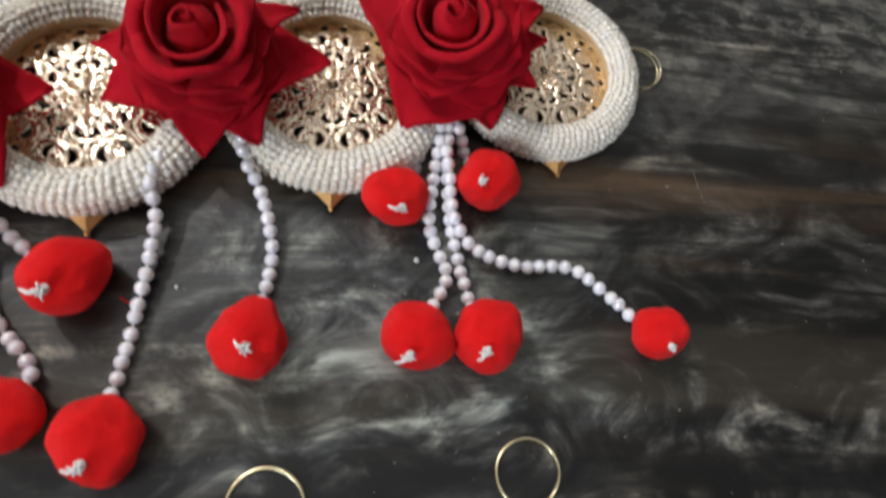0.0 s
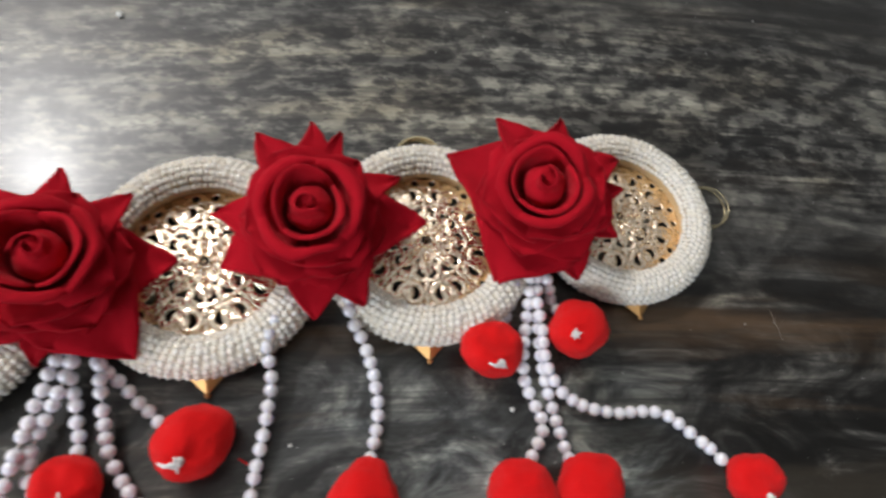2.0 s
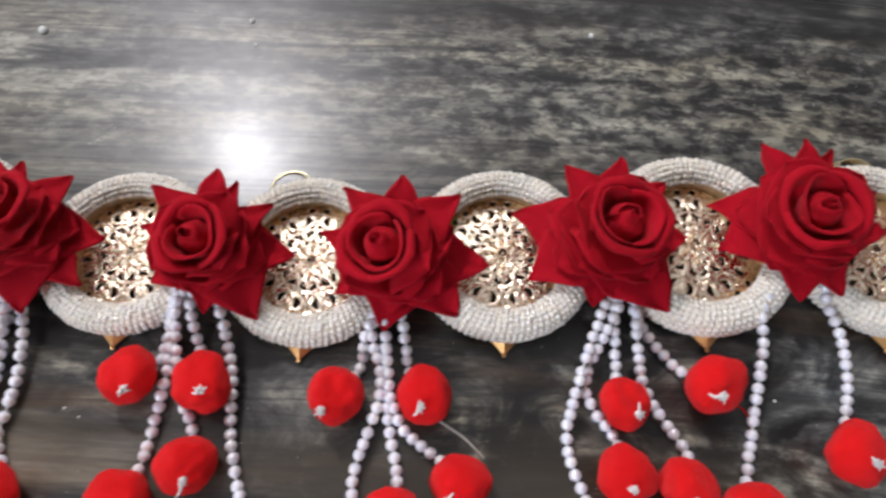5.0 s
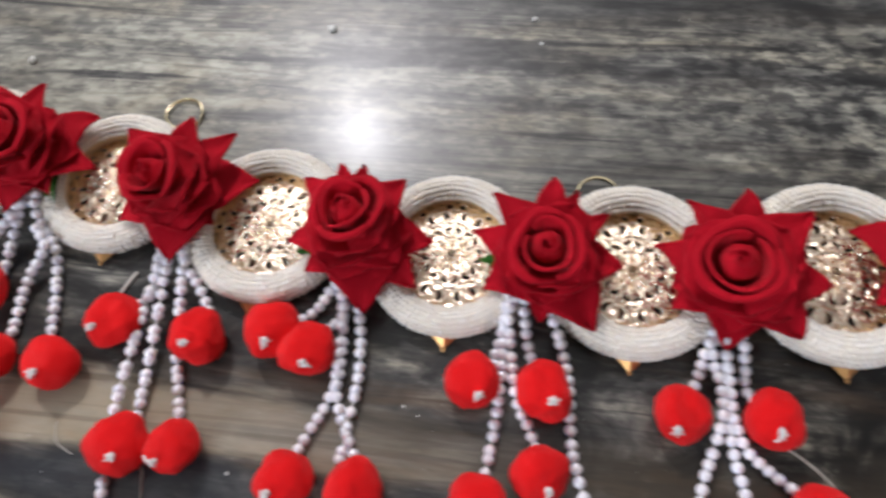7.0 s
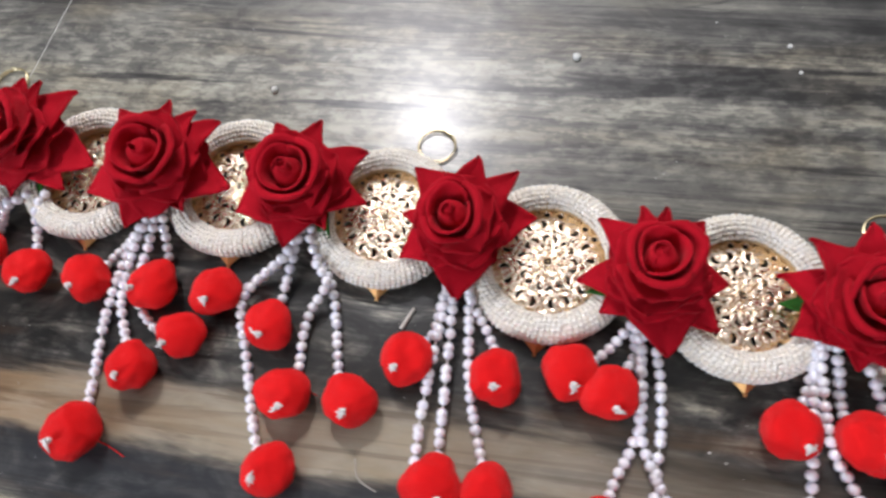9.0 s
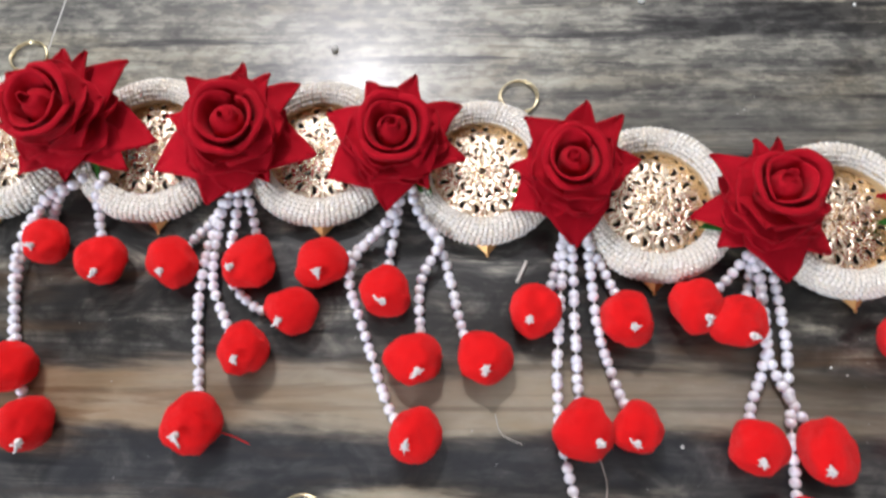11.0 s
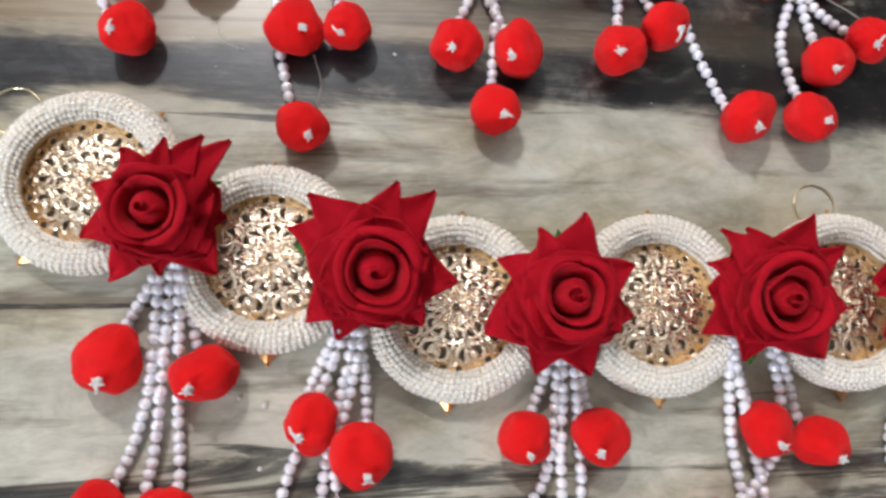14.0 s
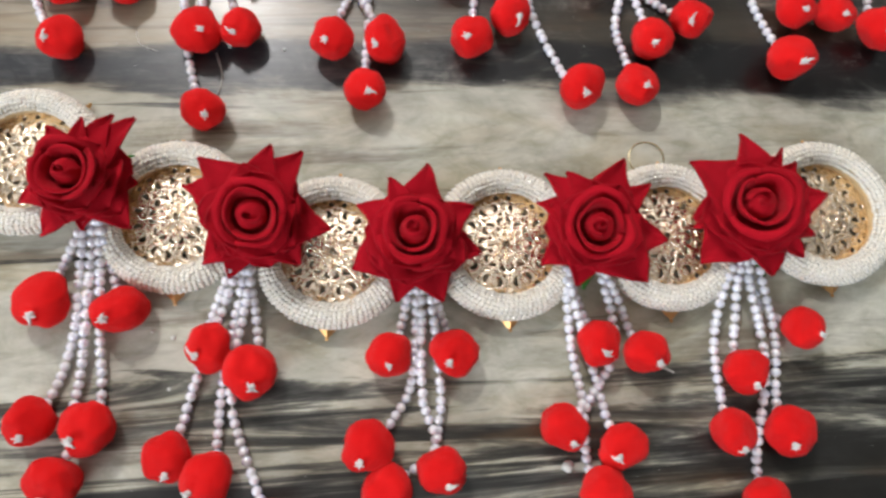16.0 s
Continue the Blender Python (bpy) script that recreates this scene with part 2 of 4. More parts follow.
    # blue tint of the painted glare
    colour = n.mix(n.math("MULTIPLY", painted_glare, 0.8), colour, (0.86, 0.99, 1.12), "MULTIPLY")
    # dust specks, with their white glints put into the colour
    dust_glints = n.ramp(n.noise(n.coords((1, 1, 1)), 420, 2, 0.6), [(0.735, grey(0)), (0.76, grey(0.7))])
    colour = n.mix(dust_glints, colour, (0.5, 0.5, 0.48))
    # hairline crack in the pale bed
    line = n.math("ABSOLUTE", n.math("ADD", n.math("ADD", ys, 0.1045), n.math("MULTIPLY", warp2, 0.006)))
    crack = n.math("MULTIPLY", n.math("LESS_THAN", line, 0.0009), n.math("LESS_THAN", x, -0.42))
    colour = n.mix(n.math("MULTIPLY", crack, n.ramp(fine, [(0.35, grey(0.2)), (0.5, grey(0.9))])), colour, (0.03, 0.028, 0.025))
    n.join(colour, n.b.inputs["Base Color"])
    smear = n.noise(n.coords((9, 5, 1)), 1.0, 4, 0.6)
    n.join(n.math("MULTIPLY_ADD", smear, 0.20, 0.24), n.b.inputs["Roughness"])
    n.b.inputs["Specular IOR Level"].default_value = 0.46
    n.b.inputs["Coat Weight"].default_value = 0.15
    n.b.inputs["Coat Roughness"].default_value = 0.19
    n.bump(n.math("ADD", fine, n.noise(n.coords((30, 60, 1)), 1.0, 3)), 0.16, 0.0004)
    return m


def velvet_material(name, colour, dark, sheen, nap=0.0004):
    m = material(name, colour, 0.9)
    n = Nodes(m)
    info = n.add("ShaderNodeObjectInfo")
    big = n.noise(n.coords((1, 1, 1)), 160, 3)
    small = n.noise(n.coords((1, 1, 1)), 2600, 3)
    f = n.math("ADD", n.math("MULTIPLY", big, 0.7), n.math("MULTIPLY", info.outputs["Random"], 0.3))
    n.join(n.mix(n.ramp(f, [(0.3, grey(0)), (0.7, grey(1))]), dark, colour), n.b.inputs["Base Color"])
    n.b.inputs["Sheen Weight"].default_value = sheen
    n.b.inputs["Sheen Roughness"].default_value = 0.4
    n.b.inputs["Sheen Tint"].default_value = (1.0, 0.25, 0.25, 1)
    n.b.inputs["Specular IOR Level"].default_value = 0.15
    n.bump(n.math("ADD", small, n.math("MULTIPLY", big, 1.5)), 0.8, nap)
    return m


def pearl_material(name, colour, tint, metal=0.0):
    m = material(name, colour, 0.20, metal)
    n = Nodes(m)
    geo = n.add("ShaderNodeNewGeometry")
    info = n.add("ShaderNodeObjectInfo")
    f = n.math("FRACT", n.math("ADD", geo.outputs["Random Per Island"], info.outputs["Random"]))
    n.join(n.mix(f, colour, tint), n.b.inputs["Base Color"])
    n.b.inputs["Coat Weight"].default_value = 1.0
    n.b.inputs["Coat Roughness"].default_value = 0.04
    n.b.inputs["Subsurface Weight"].default_value = 0.5
    n.b.inputs["Subsurface Radius"].default_value = (1.0, 0.9, 0.75)
    n.b.inputs["Subsurface Scale"].default_value = 0.0024
    return m


def gold_material():
    m = material("stamped_gold", (0.93, 0.70, 0.40), 0.17, 1.0)
    n = Nodes(m)
    f = n.noise(n.coords((1, 1, 1)), 700, 3)
    n.join(n.mix(f, (1.0, 0.77, 0.53), (1.0, 0.90, 0.78)), n.b.inputs["Base Color"])
    n.bump(n.noise(n.coords((1, 1, 1)), 420, 2), 0.75, 0.0017)
    return m


def plaster_material(name, colour):
    m = material(name, colour, 0.85)
    n = Nodes(m)
    f = n.noise(n.coords((1, 1, 1)), 3, 5)
    n.join(n.mix(f, tuple(c * 0.9 for c in colour), colour), n.b.inputs["Base Color"])
    n.bump(n.noise(n.coords((1, 1, 1)), 90, 3), 0.2, 0.002)
    return m


MARBLE = marble_material()
ROSE_RED = velvet_material("rose_velvet", (0.47, 0.004, 0.015), (0.37, 0.003, 0.011), 0.12)
FELT_RED = velvet_material("red_felt", (0.95, 0.012, 0.012), (0.84, 0.008, 0.009), 0.35, 0.0009)
PEARL = pearl_material("pearl_bead", (0.89, 0.88, 0.93), (0.80, 0.79, 0.85), 0.1)
CREAM = pearl_material("cream_bead", (0.97, 0.895, 0.785), (0.93, 0.84, 0.71))
GOLD = gold_material()
ORANGE = material("copper_gold_point", (0.75, 0.42, 0.16), 0.35, 0.8)
WALL_GOLD = material("satin_orange_gold", (0.74, 0.56, 0.32), 0.48, 0.45)
BAND = plaster_material("cream_band", (0.88, 0.79, 0.64))
LEAF = velvet_material("green_leaf", (0.05, 0.20, 0.03), (0.03, 0.13, 0.02), 0.05)
WIRE = material("brass_wire", (0.80, 0.69, 0.44), 0.25, 1.0)
THREAD = material("white_thread", (0.75, 0.72, 0.70), 0.6)
NYLON = material("clear_nylon", (0.55, 0.52, 0.46), 0.3)
CHIP = plaster_material("white_chip", (0.7, 0.7, 0.66))
PLASTER = plaster_material("white_plaster", (0.72, 0.71, 0.68))
PAINT = plaster_material("grey_paint", (0.20, 0.19, 0.18))


# ---- building helpers ----
def part(name, bm, mat, parent=None, label="", smooth=True):
    me = bpy.data.meshes.new(name)
    if smooth:
        for f in bm.faces:
            f.smooth = True
    bm.to_mesh(me)
    bm.free()
    me.materials.append(mat)
    ob = new(name, me)
    if parent:
        ob.parent = parent
    return tagged(ob, label)


def share(name, mesh, parent, m):
    ob = new(name, mesh)
    ob.parent = parent
    ob.matrix_basis = m
    return ob


def tube(bm, pts, r, sides=6, closed=False, flat=1.0):
    """A tube along points, r a number or a list; flat squeezes it along z."""
    n = len(pts)
    rings = []
    for i, p in enumerate(pts):
        a = pts[(i - 1) % n] if closed or i else pts[i]
        b = pts[(i + 1) % n] if closed or i < n - 1 else pts[i]
        d = (Vector(b) - Vector(a)).normalized()
        side = d.cross(Vector((0, 0, 1)))
        side = side.normalized() if side.length > 1e-4 else Vector((1, 0, 0))
        up = side.cross(d)
        rr = r[i] if isinstance(r, list) else r
        rings.append([bm.verts.new(Vector(p) + (side * math.cos(k * math.tau / sides) + up * math.sin(k * math.tau / sides) * flat) * rr) for k in range(sides)])
    for i in range(n if closed else n - 1):
        a, b = rings[i], rings[(i + 1) % n]
        for k in range(sides):
            bm.faces.new((a[k], a[(k + 1) % sides], b[(k + 1) % sides], b[k]))
    if not closed:
        bm.faces.new(rings[0][::-1])
        bm.faces.new(rings[-1])


def smooth_path(ctrl, step):
    """Points at even steps along a Catmull-Rom curve through ctrl."""
    c = [Vector(p) for p in ctrl]
    c = [2 * c[0] - c[1]] + c + [2 * c[-1] - c[-2]]
    dense = []
    for i in range(1, len(c) - 2):
        p0, p1, p2, p3 = c[i - 1:i + 3]
        for k in range(24):
            t = k / 24
            dense.append(0.5 * (2 * p1 + (p2 - p0) * t + (2 * p0 - 5 * p1 + 4 * p2 - p3) * t * t + (3 * p1 - p0 - 3 * p2 + p3) * t ** 3))
    dense.append(c[-2])
    out, run = [dense[0]], 0.0
    for a, b in zip(dense, dense[1:]):
        run += (b - a).length
        if run >= step:
            out.append(b)
            run -= step
    return out


def sphere_mesh(name, r, u, v, mat):
    bm = bmesh.new()
    bmesh.ops.create_uvsphere(bm, u_segments=u, v_segments=v, radius=r)
    for f in bm.faces:
        f.smooth = True
    me = bpy.data.meshes.new(name)
    bm.to_mesh(me)
    bm.free()
    me.materials.append(mat)
    return me


# ---- the room ----
def box(name, lo, hi, mat, kind="structure", label="", category=""):
    bm = bmesh.new()
    bmesh.ops.create_cube(bm, size=1)
    for v in bm.verts:
        v.co = Vector([(l + h) / 2 + c * (h - l) for l, h, c in zip(lo, hi, v.co)])
    return tagged(part(name, bm, mat, smooth=False), label, category, kind=kind)


floor = tagged(new("floor"), "polished dark banded marble floor with paler beds", "floor", kind="structure")
for x0, x1, y0, y1 in ((-0.7225, 2.2, -2.5, 0.2657), (-3.0, -0.7235, -2.5, 0.2657), (-0.7225, 2.2, 0.2663, 1.1), (-3.0, -0.7235, 0.2663, 1.1)):
    bm = bmesh.new()
    vs = [bm.verts.new((x, y, z)) for z in (-0.02, 0.0) for x, y in ((x0, y0), (x1, y0), (x1, y1), (x0, y1))]
    bm.faces.new(vs[4:])
    for k in range(4):
        bm.faces.new((vs[k], vs[(k + 1) % 4], vs[4 + (k + 1) % 4], vs[4 + k]))
    part("slab", bm, MARBLE, floor, smooth=False)
box("mortar_bed", (-3.0, -2.5, -0.05), (2.2, 1.1, -0.0004), CHIP, label="pale cement bed under the marble slabs", category="floor").name = "subfloor"
# walls and ceiling are unseen additions; their tones set how much light bounces
box("wall_north", (-3.1, 1.1, -0.05), (2.3, 1.2, 2.6), PLASTER, label="unseen pale wall added to throw back the lamp's glow", category="wall")
bm = bmesh.new()
for lo, hi in (((-3.1, -2.6, -0.05), (-3.0, -2.5, 2.6)), ((-1.4, -2.6, -0.05), (2.3, -2.5, 2.6)), ((-3.0, -2.6, -0.05), (-1.4, -2.5, 0.8)), ((-3.0, -2.6, 2.1), (-1.4, -2.5, 2.6))):
    made = bmesh.ops.create_cube(bm, size=1)["verts"]
    for v in made:
        v.co = Vector([(l + h) / 2 + c * (h - l) for l, h, c in zip(lo, hi, v.co)])
tagged(part("wall_south", bm, PAINT, smooth=False), "unseen grey wall with an opening added for the fill light", "wall", kind="structure")
# unseen window, added to frame the fill light's opening
window = tagged(new("window_1"), "unseen pale window frame added around the fill light", "window", kind="structure")
for lo, hi in (((-3.0, -2.59, 0.8), (-2.95, -2.53, 2.1)), ((-1.45, -2.59, 0.8), (-1.4, -2.53, 2.1)), ((-2.95, -2.59, 0.8), (-1.45, -2.53, 0.85)), ((-2.95, -2.59, 2.05), (-1.45, -2.53, 2.1))):
    bar = box("added_window_frame", lo, hi, PLASTER)
    bar.parent = window
box("wall_west", (-3.1, -2.5, -0.05), (-3.0, 1.1, 2.6), PAINT, label="unseen grey wall added to close the room and limit bounce", category="wall")
box("wall_east", (2.2, -2.5, -0.05), (2.3, 1.1, 2.6), PAINT, label="unseen grey wall added to close the room and limit bounce", category="wall")
box("ceiling", (-3.1, -2.6, 2.6), (2.3, 1.2, 2.7), PLASTER, label="unseen white ceiling added for its soft reflected light", category="ceiling")


# ---- medallions ----
def scroll(a, cx, cy, r, turns, start, sign):
    pts = []
    for k in range(22):
        f = k / 21
        ang = start + sign * f * turns * math.tau
        rr = r * (1 - 0.75 * f)
        pts.append((cx + rr * math.cos(ang), cy + rr * math.sin(ang)))
    return [(x * math.cos(a) - y * math.sin(a), x * math.sin(a) + y * math.cos(a)) for x, y in pts]


def dome(x, y):
    return 0.0022 + 0.0030 * max(0.0, 1 - (x * x + y * y) / 0.0265 ** 2)


def medallion_build():
    thing = new("medallion")
    bm = bmesh.new()

    def wire(pts, r, closed=False):
        tube(bm, [(x, y, dome(x, y)) for x, y in pts], [k * 1.38 for k in r] if isinstance(r, list) else r * 1.38, 6, closed, 0.34)

    for k in range(8):
        a = k * math.tau / 8
        for sign in (1, -1):
            wire(scroll(a, 0.0178, sign * 0.0046, 0.0050, 1.35, 0.5 if sign > 0 else -0.5, sign), 0.00095)
            wire(scroll(a, 0.0098, sign * 0.0022, 0.0028, 0.9, 0, sign), 0.0008)
            wire(scroll(a + 0.39 * sign * 0.55, 0.0232, sign * 0.0022, 0.0030, 1.0, 1.0 * sign, -sign), 0.0008)
        loop = []
        for j in range(14):
            b = j * math.tau / 14
            u, v = 0.0055 + 0.0034 * math.cos(b), 0.0017 * math.sin(b)
            loop.append((u * math.cos(a) - v * math.sin(a), u * math.sin(a) + v * math.cos(a)))
        wire(loop, 0.0007, True)
        wire([((0.002 + 0.0240 * j / 9) * math.cos(a), (0.002 + 0.0240 * j / 9) * math.sin(a)) for j in range(10)], [0.0009 if j % 2 else 0.0006 for j in range(10)])
        a2 = a + math.pi / 8
        wire([((0.008 + 0.018 * j / 7) * math.cos(a2), (0.008 + 0.018 * j / 7) * math.sin(a2)) for j in range(8)], 0.0008)
    for rad, r in ((0.0262, 0.0010), (0.0132, 0.0007)):
        wire([(rad * math.cos(j * math.tau / 48), rad * math.sin(j * math.tau / 48)) for j in range(48)], r, True)
    # lace of small loops along the edge
    for k in range(24):
        a = (k + 0.5) * math.tau / 24
        cx, cy = 0.0226 * math.cos(a), 0.0226 * math.sin(a)
        wire([(cx + 0.0021 * math.cos(j * math.tau / 10 + a), cy + 0.0021 * math.sin(j * math.tau / 10 + a)) for j in range(10)], 0.00085, True)
    # beaded cross in the middle
    for k in range(36):
        f = (k % 9) / 8 - 0.5
        a = (k // 9) * math.pi / 4
        x, y = f * 0.016 * math.cos(a), f * 0.016 * math.sin(a)
        bmesh.ops.create_icosphere(bm, subdivisions=1, radius=0.0009, matrix=Matrix.Translation((x, y, dome(x, y) + 0.0007)))
    part("filigree_plate", bm, GOLD, thing, "openwork gold filigree plate")
    bm = bmesh.new()
    prof = [(0.0258, 0.0012), (0.0324, 0.0012), (0.0347, 0.0060), (0.0330, 0.0105), (0.0288, 0.0121), (0.0258, 0.0106), (0.0253, 0.0070)]
    rows = [[bm.verts.new((r * math.cos(a), r * math.sin(a), z)) for r, z in prof] for a in (j * math.tau / 64 for j in range(64))]
    for j in range(64):
        for k in range(7):
            bm.faces.new((rows[j][k], rows[(j + 1) % 64][k], rows[(j + 1) % 64][(k + 1) % 7], rows[j][(k + 1) % 7]))
    part("rim_band", bm, BAND, thing, "cream rim band under the beads")
    bm = bmesh.new()
    wall = [(0.0258, 0.0104), (0.0249, 0.0085), (0.0246, 0.0045), (0.0252, 0.0014), (0.0257, 0.0014), (0.0256, 0.0070)]
    rows = [[bm.verts.new((r * math.cos(a), r * math.sin(a), z)) for r, z in wall] for a in (j * math.tau / 64 for j in range(64))]
    for j in range(64):
        for k in range(6):
            bm.faces.new((rows[j][k], rows[j][(k + 1) % 6], rows[(j + 1) % 64][(k + 1) % 6], rows[(j + 1) % 64][k]))
    bmesh.ops.recalc_face_normals(bm, faces=bm.faces)
    part("inner_wall", bm, WALL_GOLD, thing, "satin orange-gold inner wall")
    # bead rows wrapped over the rim
    unit = bmesh.new()
    bmesh.ops.create_icosphere(unit, subdivisions=1, radius=1.0)
    uv = [v.co.copy() for v in unit.verts]
    uf = [[v.index for v in f.verts] for f in unit.faces]
    unit.free()
    verts, faces = [], []
    rnd = random.Random(5)
    for j in range(88):
        for k in range(10):
            phi = radians(-32 + k * 20.2)
            a = (j + 0.16 * k + rnd.uniform(-0.13, 0.13)) * math.tau / 88
            r = 0.0287 + 0.0054 * math.cos(phi) + rnd.uniform(-0.0002, 0.0002)
            z = max(0.0012, 0.0060 + 0.0055 * math.sin(phi)) + rnd.uniform(-0.0002, 0.0002)
            c = Vector((r * math.cos(a), r * math.sin(a), z))
            s = 0.00138 * rnd.uniform(0.90, 1.10) * (0.86 if k > 7 else 1.0)
            o = len(verts)
            verts += [c + v * s for v in uv]
            faces += [[o + i for i in f] for f in uf]
    me = bpy.data.meshes.new("bead_rim")
    me.from_pydata(verts, [], faces)
    me.polygons.foreach_set("use_smooth", [True] * len(faces))
    me.materials.append(CREAM)
    rim = new("bead_rim", me)
    rim.parent = thing
    tagged(rim, "rows of small cream pearl beads", kind="stuff")
    for sign in (1, -1):
        bm = bmesh.new()
        b = [(-0.0075, 0.0305, 0.0012), (0.0075, 0.0305, 0.0012), (0.0, 0.0388, 0.0022), (-0.0075, 0.0305, 0.0030), (0.0075, 0.0305, 0.0030), (0.0, 0.0330, 0.0050)]
        v = [bm.verts.new((x * (1.0 if sign < 0 else 0.75), (0.0305 + (y - 0.0305) * (1.0 if sign < 0 else 0.8)) * sign, z)) for x, y, z in b]
        for f in ((0, 1, 2), (0, 2, 3), (1, 4, 2), (3, 2, 5), (2, 4, 5), (0, 3, 5), (1, 5, 4), (0, 5, 1)):
            bm.faces.new([v[i] for i in f])
        bmesh.ops.recalc_face_normals(bm, faces=bm.faces)
        bmesh.ops.create_icosphere(bm, subdivisions=1, radius=0.0009, matrix=Matrix.Translation((0, (0.0388 if sign < 0 else 0.0371) * sign, 0.0022)))
        part("point", bm, ORANGE, thing, "copper-gold pointed tip", smooth=False)
    return thing


MEDALLION = medallion_build()
LONG = "gold filigree medallion with cream beaded rim on the long garland"
SHORT = "gold filigree medallion with cream beaded rim on the short garland"
first = True


def medallion(x, y, turn, size=1.0, tilt_x=0.0, tilt_y=0.0, long=True):
    global first
    lift = 0.033 * size * (abs(math.sin(radians(tilt_x))) + abs(math.sin(radians(tilt_y))))
    m = pose(x, y, lift, tilt_x, tilt_y, turn)
    if first:
        ob, first = MEDALLION, False
        ob.matrix_basis = m @ Matrix.Scale(size, 4)
    else:
        ob = copy_thing(MEDALLION, m)
        ob.scale = (size, size, size)
    tagged(ob, LONG if long else SHORT, "garland medallion", "medallions of the long garland" if long else "medallions of the short garland")


medallion(0.0055, 0.1325, 3, 1.0)
medallion(-0.068, 0.1225, -1, 1.09)
medallion(-0.142, 0.115, 5, 1.12)
medallion(-0.2195, 0.1005, 6, 1.05)
medallion(-0.294, 0.088, 4, 1.02)
medallion(-0.3645, 0.0825, 6, 0.98)
medallion(-0.441, 0.0825, 2, 0.99)
medallion(-0.513, 0.0905, 8, 0.95)
medallion(-0.583, 0.093, 9, 0.98)
medallion(-0.656, 0.088, 14, 0.98)
medallion(-0.724, 0.083, 8, 0.98)
medallion(-0.535, -0.0795, -34, 0.98, long=False)
medallion(-0.468, -0.102, 4, 1.0, long=False)
medallion(-0.398, -0.115, -1, 1.0, long=False)
medallion(-0.320, -0.108, 4, 1.01, long=False)
medallion(-0.244, -0.101, 2, 1.01, long=False)
medallion(-0.167, -0.086, 5, 1.02, long=False)


# ---- roses ----
def sheet(bm, grid, thick, ruffle=0.0017):
    """A closed skin of even thickness from a grid of points."""
    n, k = len(grid), len(grid[0])
    skin = bmesh.new()
    vs = [[skin.verts.new(Vector(p) + ruffle * noise.noise_vector(Vector(p) * 95)) for p in row] for row in grid]
    for i in range(n - 1):
        for j in range(k - 1):
            skin.faces.new((vs[i][j], vs[i][j + 1], vs[i + 1][j + 1], vs[i + 1][j]))
    bmesh.ops.recalc_face_normals(skin, faces=skin.faces)
    bmesh.ops.solidify(skin, geom=skin.faces[:], thickness=thick)
    me = bpy.data.meshes.new("skin")
    skin.to_mesh(me)
    skin.free()
    bm.from_mesh(me)
    bpy.data.meshes.remove(me)


def star_petal(length, width, rise, curl, fold, wave, rnd, taper=0.92):
    """A broad petal that ends in a point, along +x."""
    grid = []
    steps = 11
    x = z = 0.0
    lean = radians(rise)
    for i in range(steps + 1):
        v = i / steps
        if v < 0.48:
            w = 0.28 + 0.72 * math.sin(v / 0.48 * math.pi / 2)
        else:
            u = (v - 0.48) / 0.52
            w = (1 - u) ** taper + 0.012
        row = []
        for j in range(9):
            s = j / 4 - 1
            edge = fold * width * 0.5 * (abs(s) ** 2.2) * w * math.sin(min(v * 1.25, 1) * math.pi)
            row.append((x, s * w * width * 0.5, z - edge + wave * math.sin(3.1 * s + 6 * v)))
        grid.append(row)
        lean += radians(curl) / steps
        x += length / steps * math.cos(lean)
        z += length / steps * math.sin(lean)
    return grid


def cup_petal(r0, r1, height, spread, roll, lobe):
    """A cupped petal round the axis, its lip rolled outwards."""
    grid = []
    for i in range(11):
        v = i / 10
        row = []
        for j in range(13):
            s = j / 6 - 1
            a = radians(spread) * s
            top = height * (1 - lobe * abs(s) ** 2.6)
            r = r0 + (r1 - r0) * math.sin(v * math.pi / 2) ** 0.8
            out, z = 0.0, v * top
            if v > 0.75:
                u = (v - 0.75) / 0.25
                out = roll * u * u * (1 - 0.4 * abs(s))
                z -= roll * 0.55 * u ** 3
            row.append(((r + out) * math.cos(a), (r + out) * math.sin(a), z))
        grid.append(row)
    return grid


def turned(grid, a, lift=0.0, lean=0.0):
    m = Matrix.Rotation(a, 4, "Z") @ Matrix.Translation((0, 0, lift)) @ Matrix.Rotation(lean, 4, "Y")
    return [[m @ Vector(p) for p in row] for row in grid]


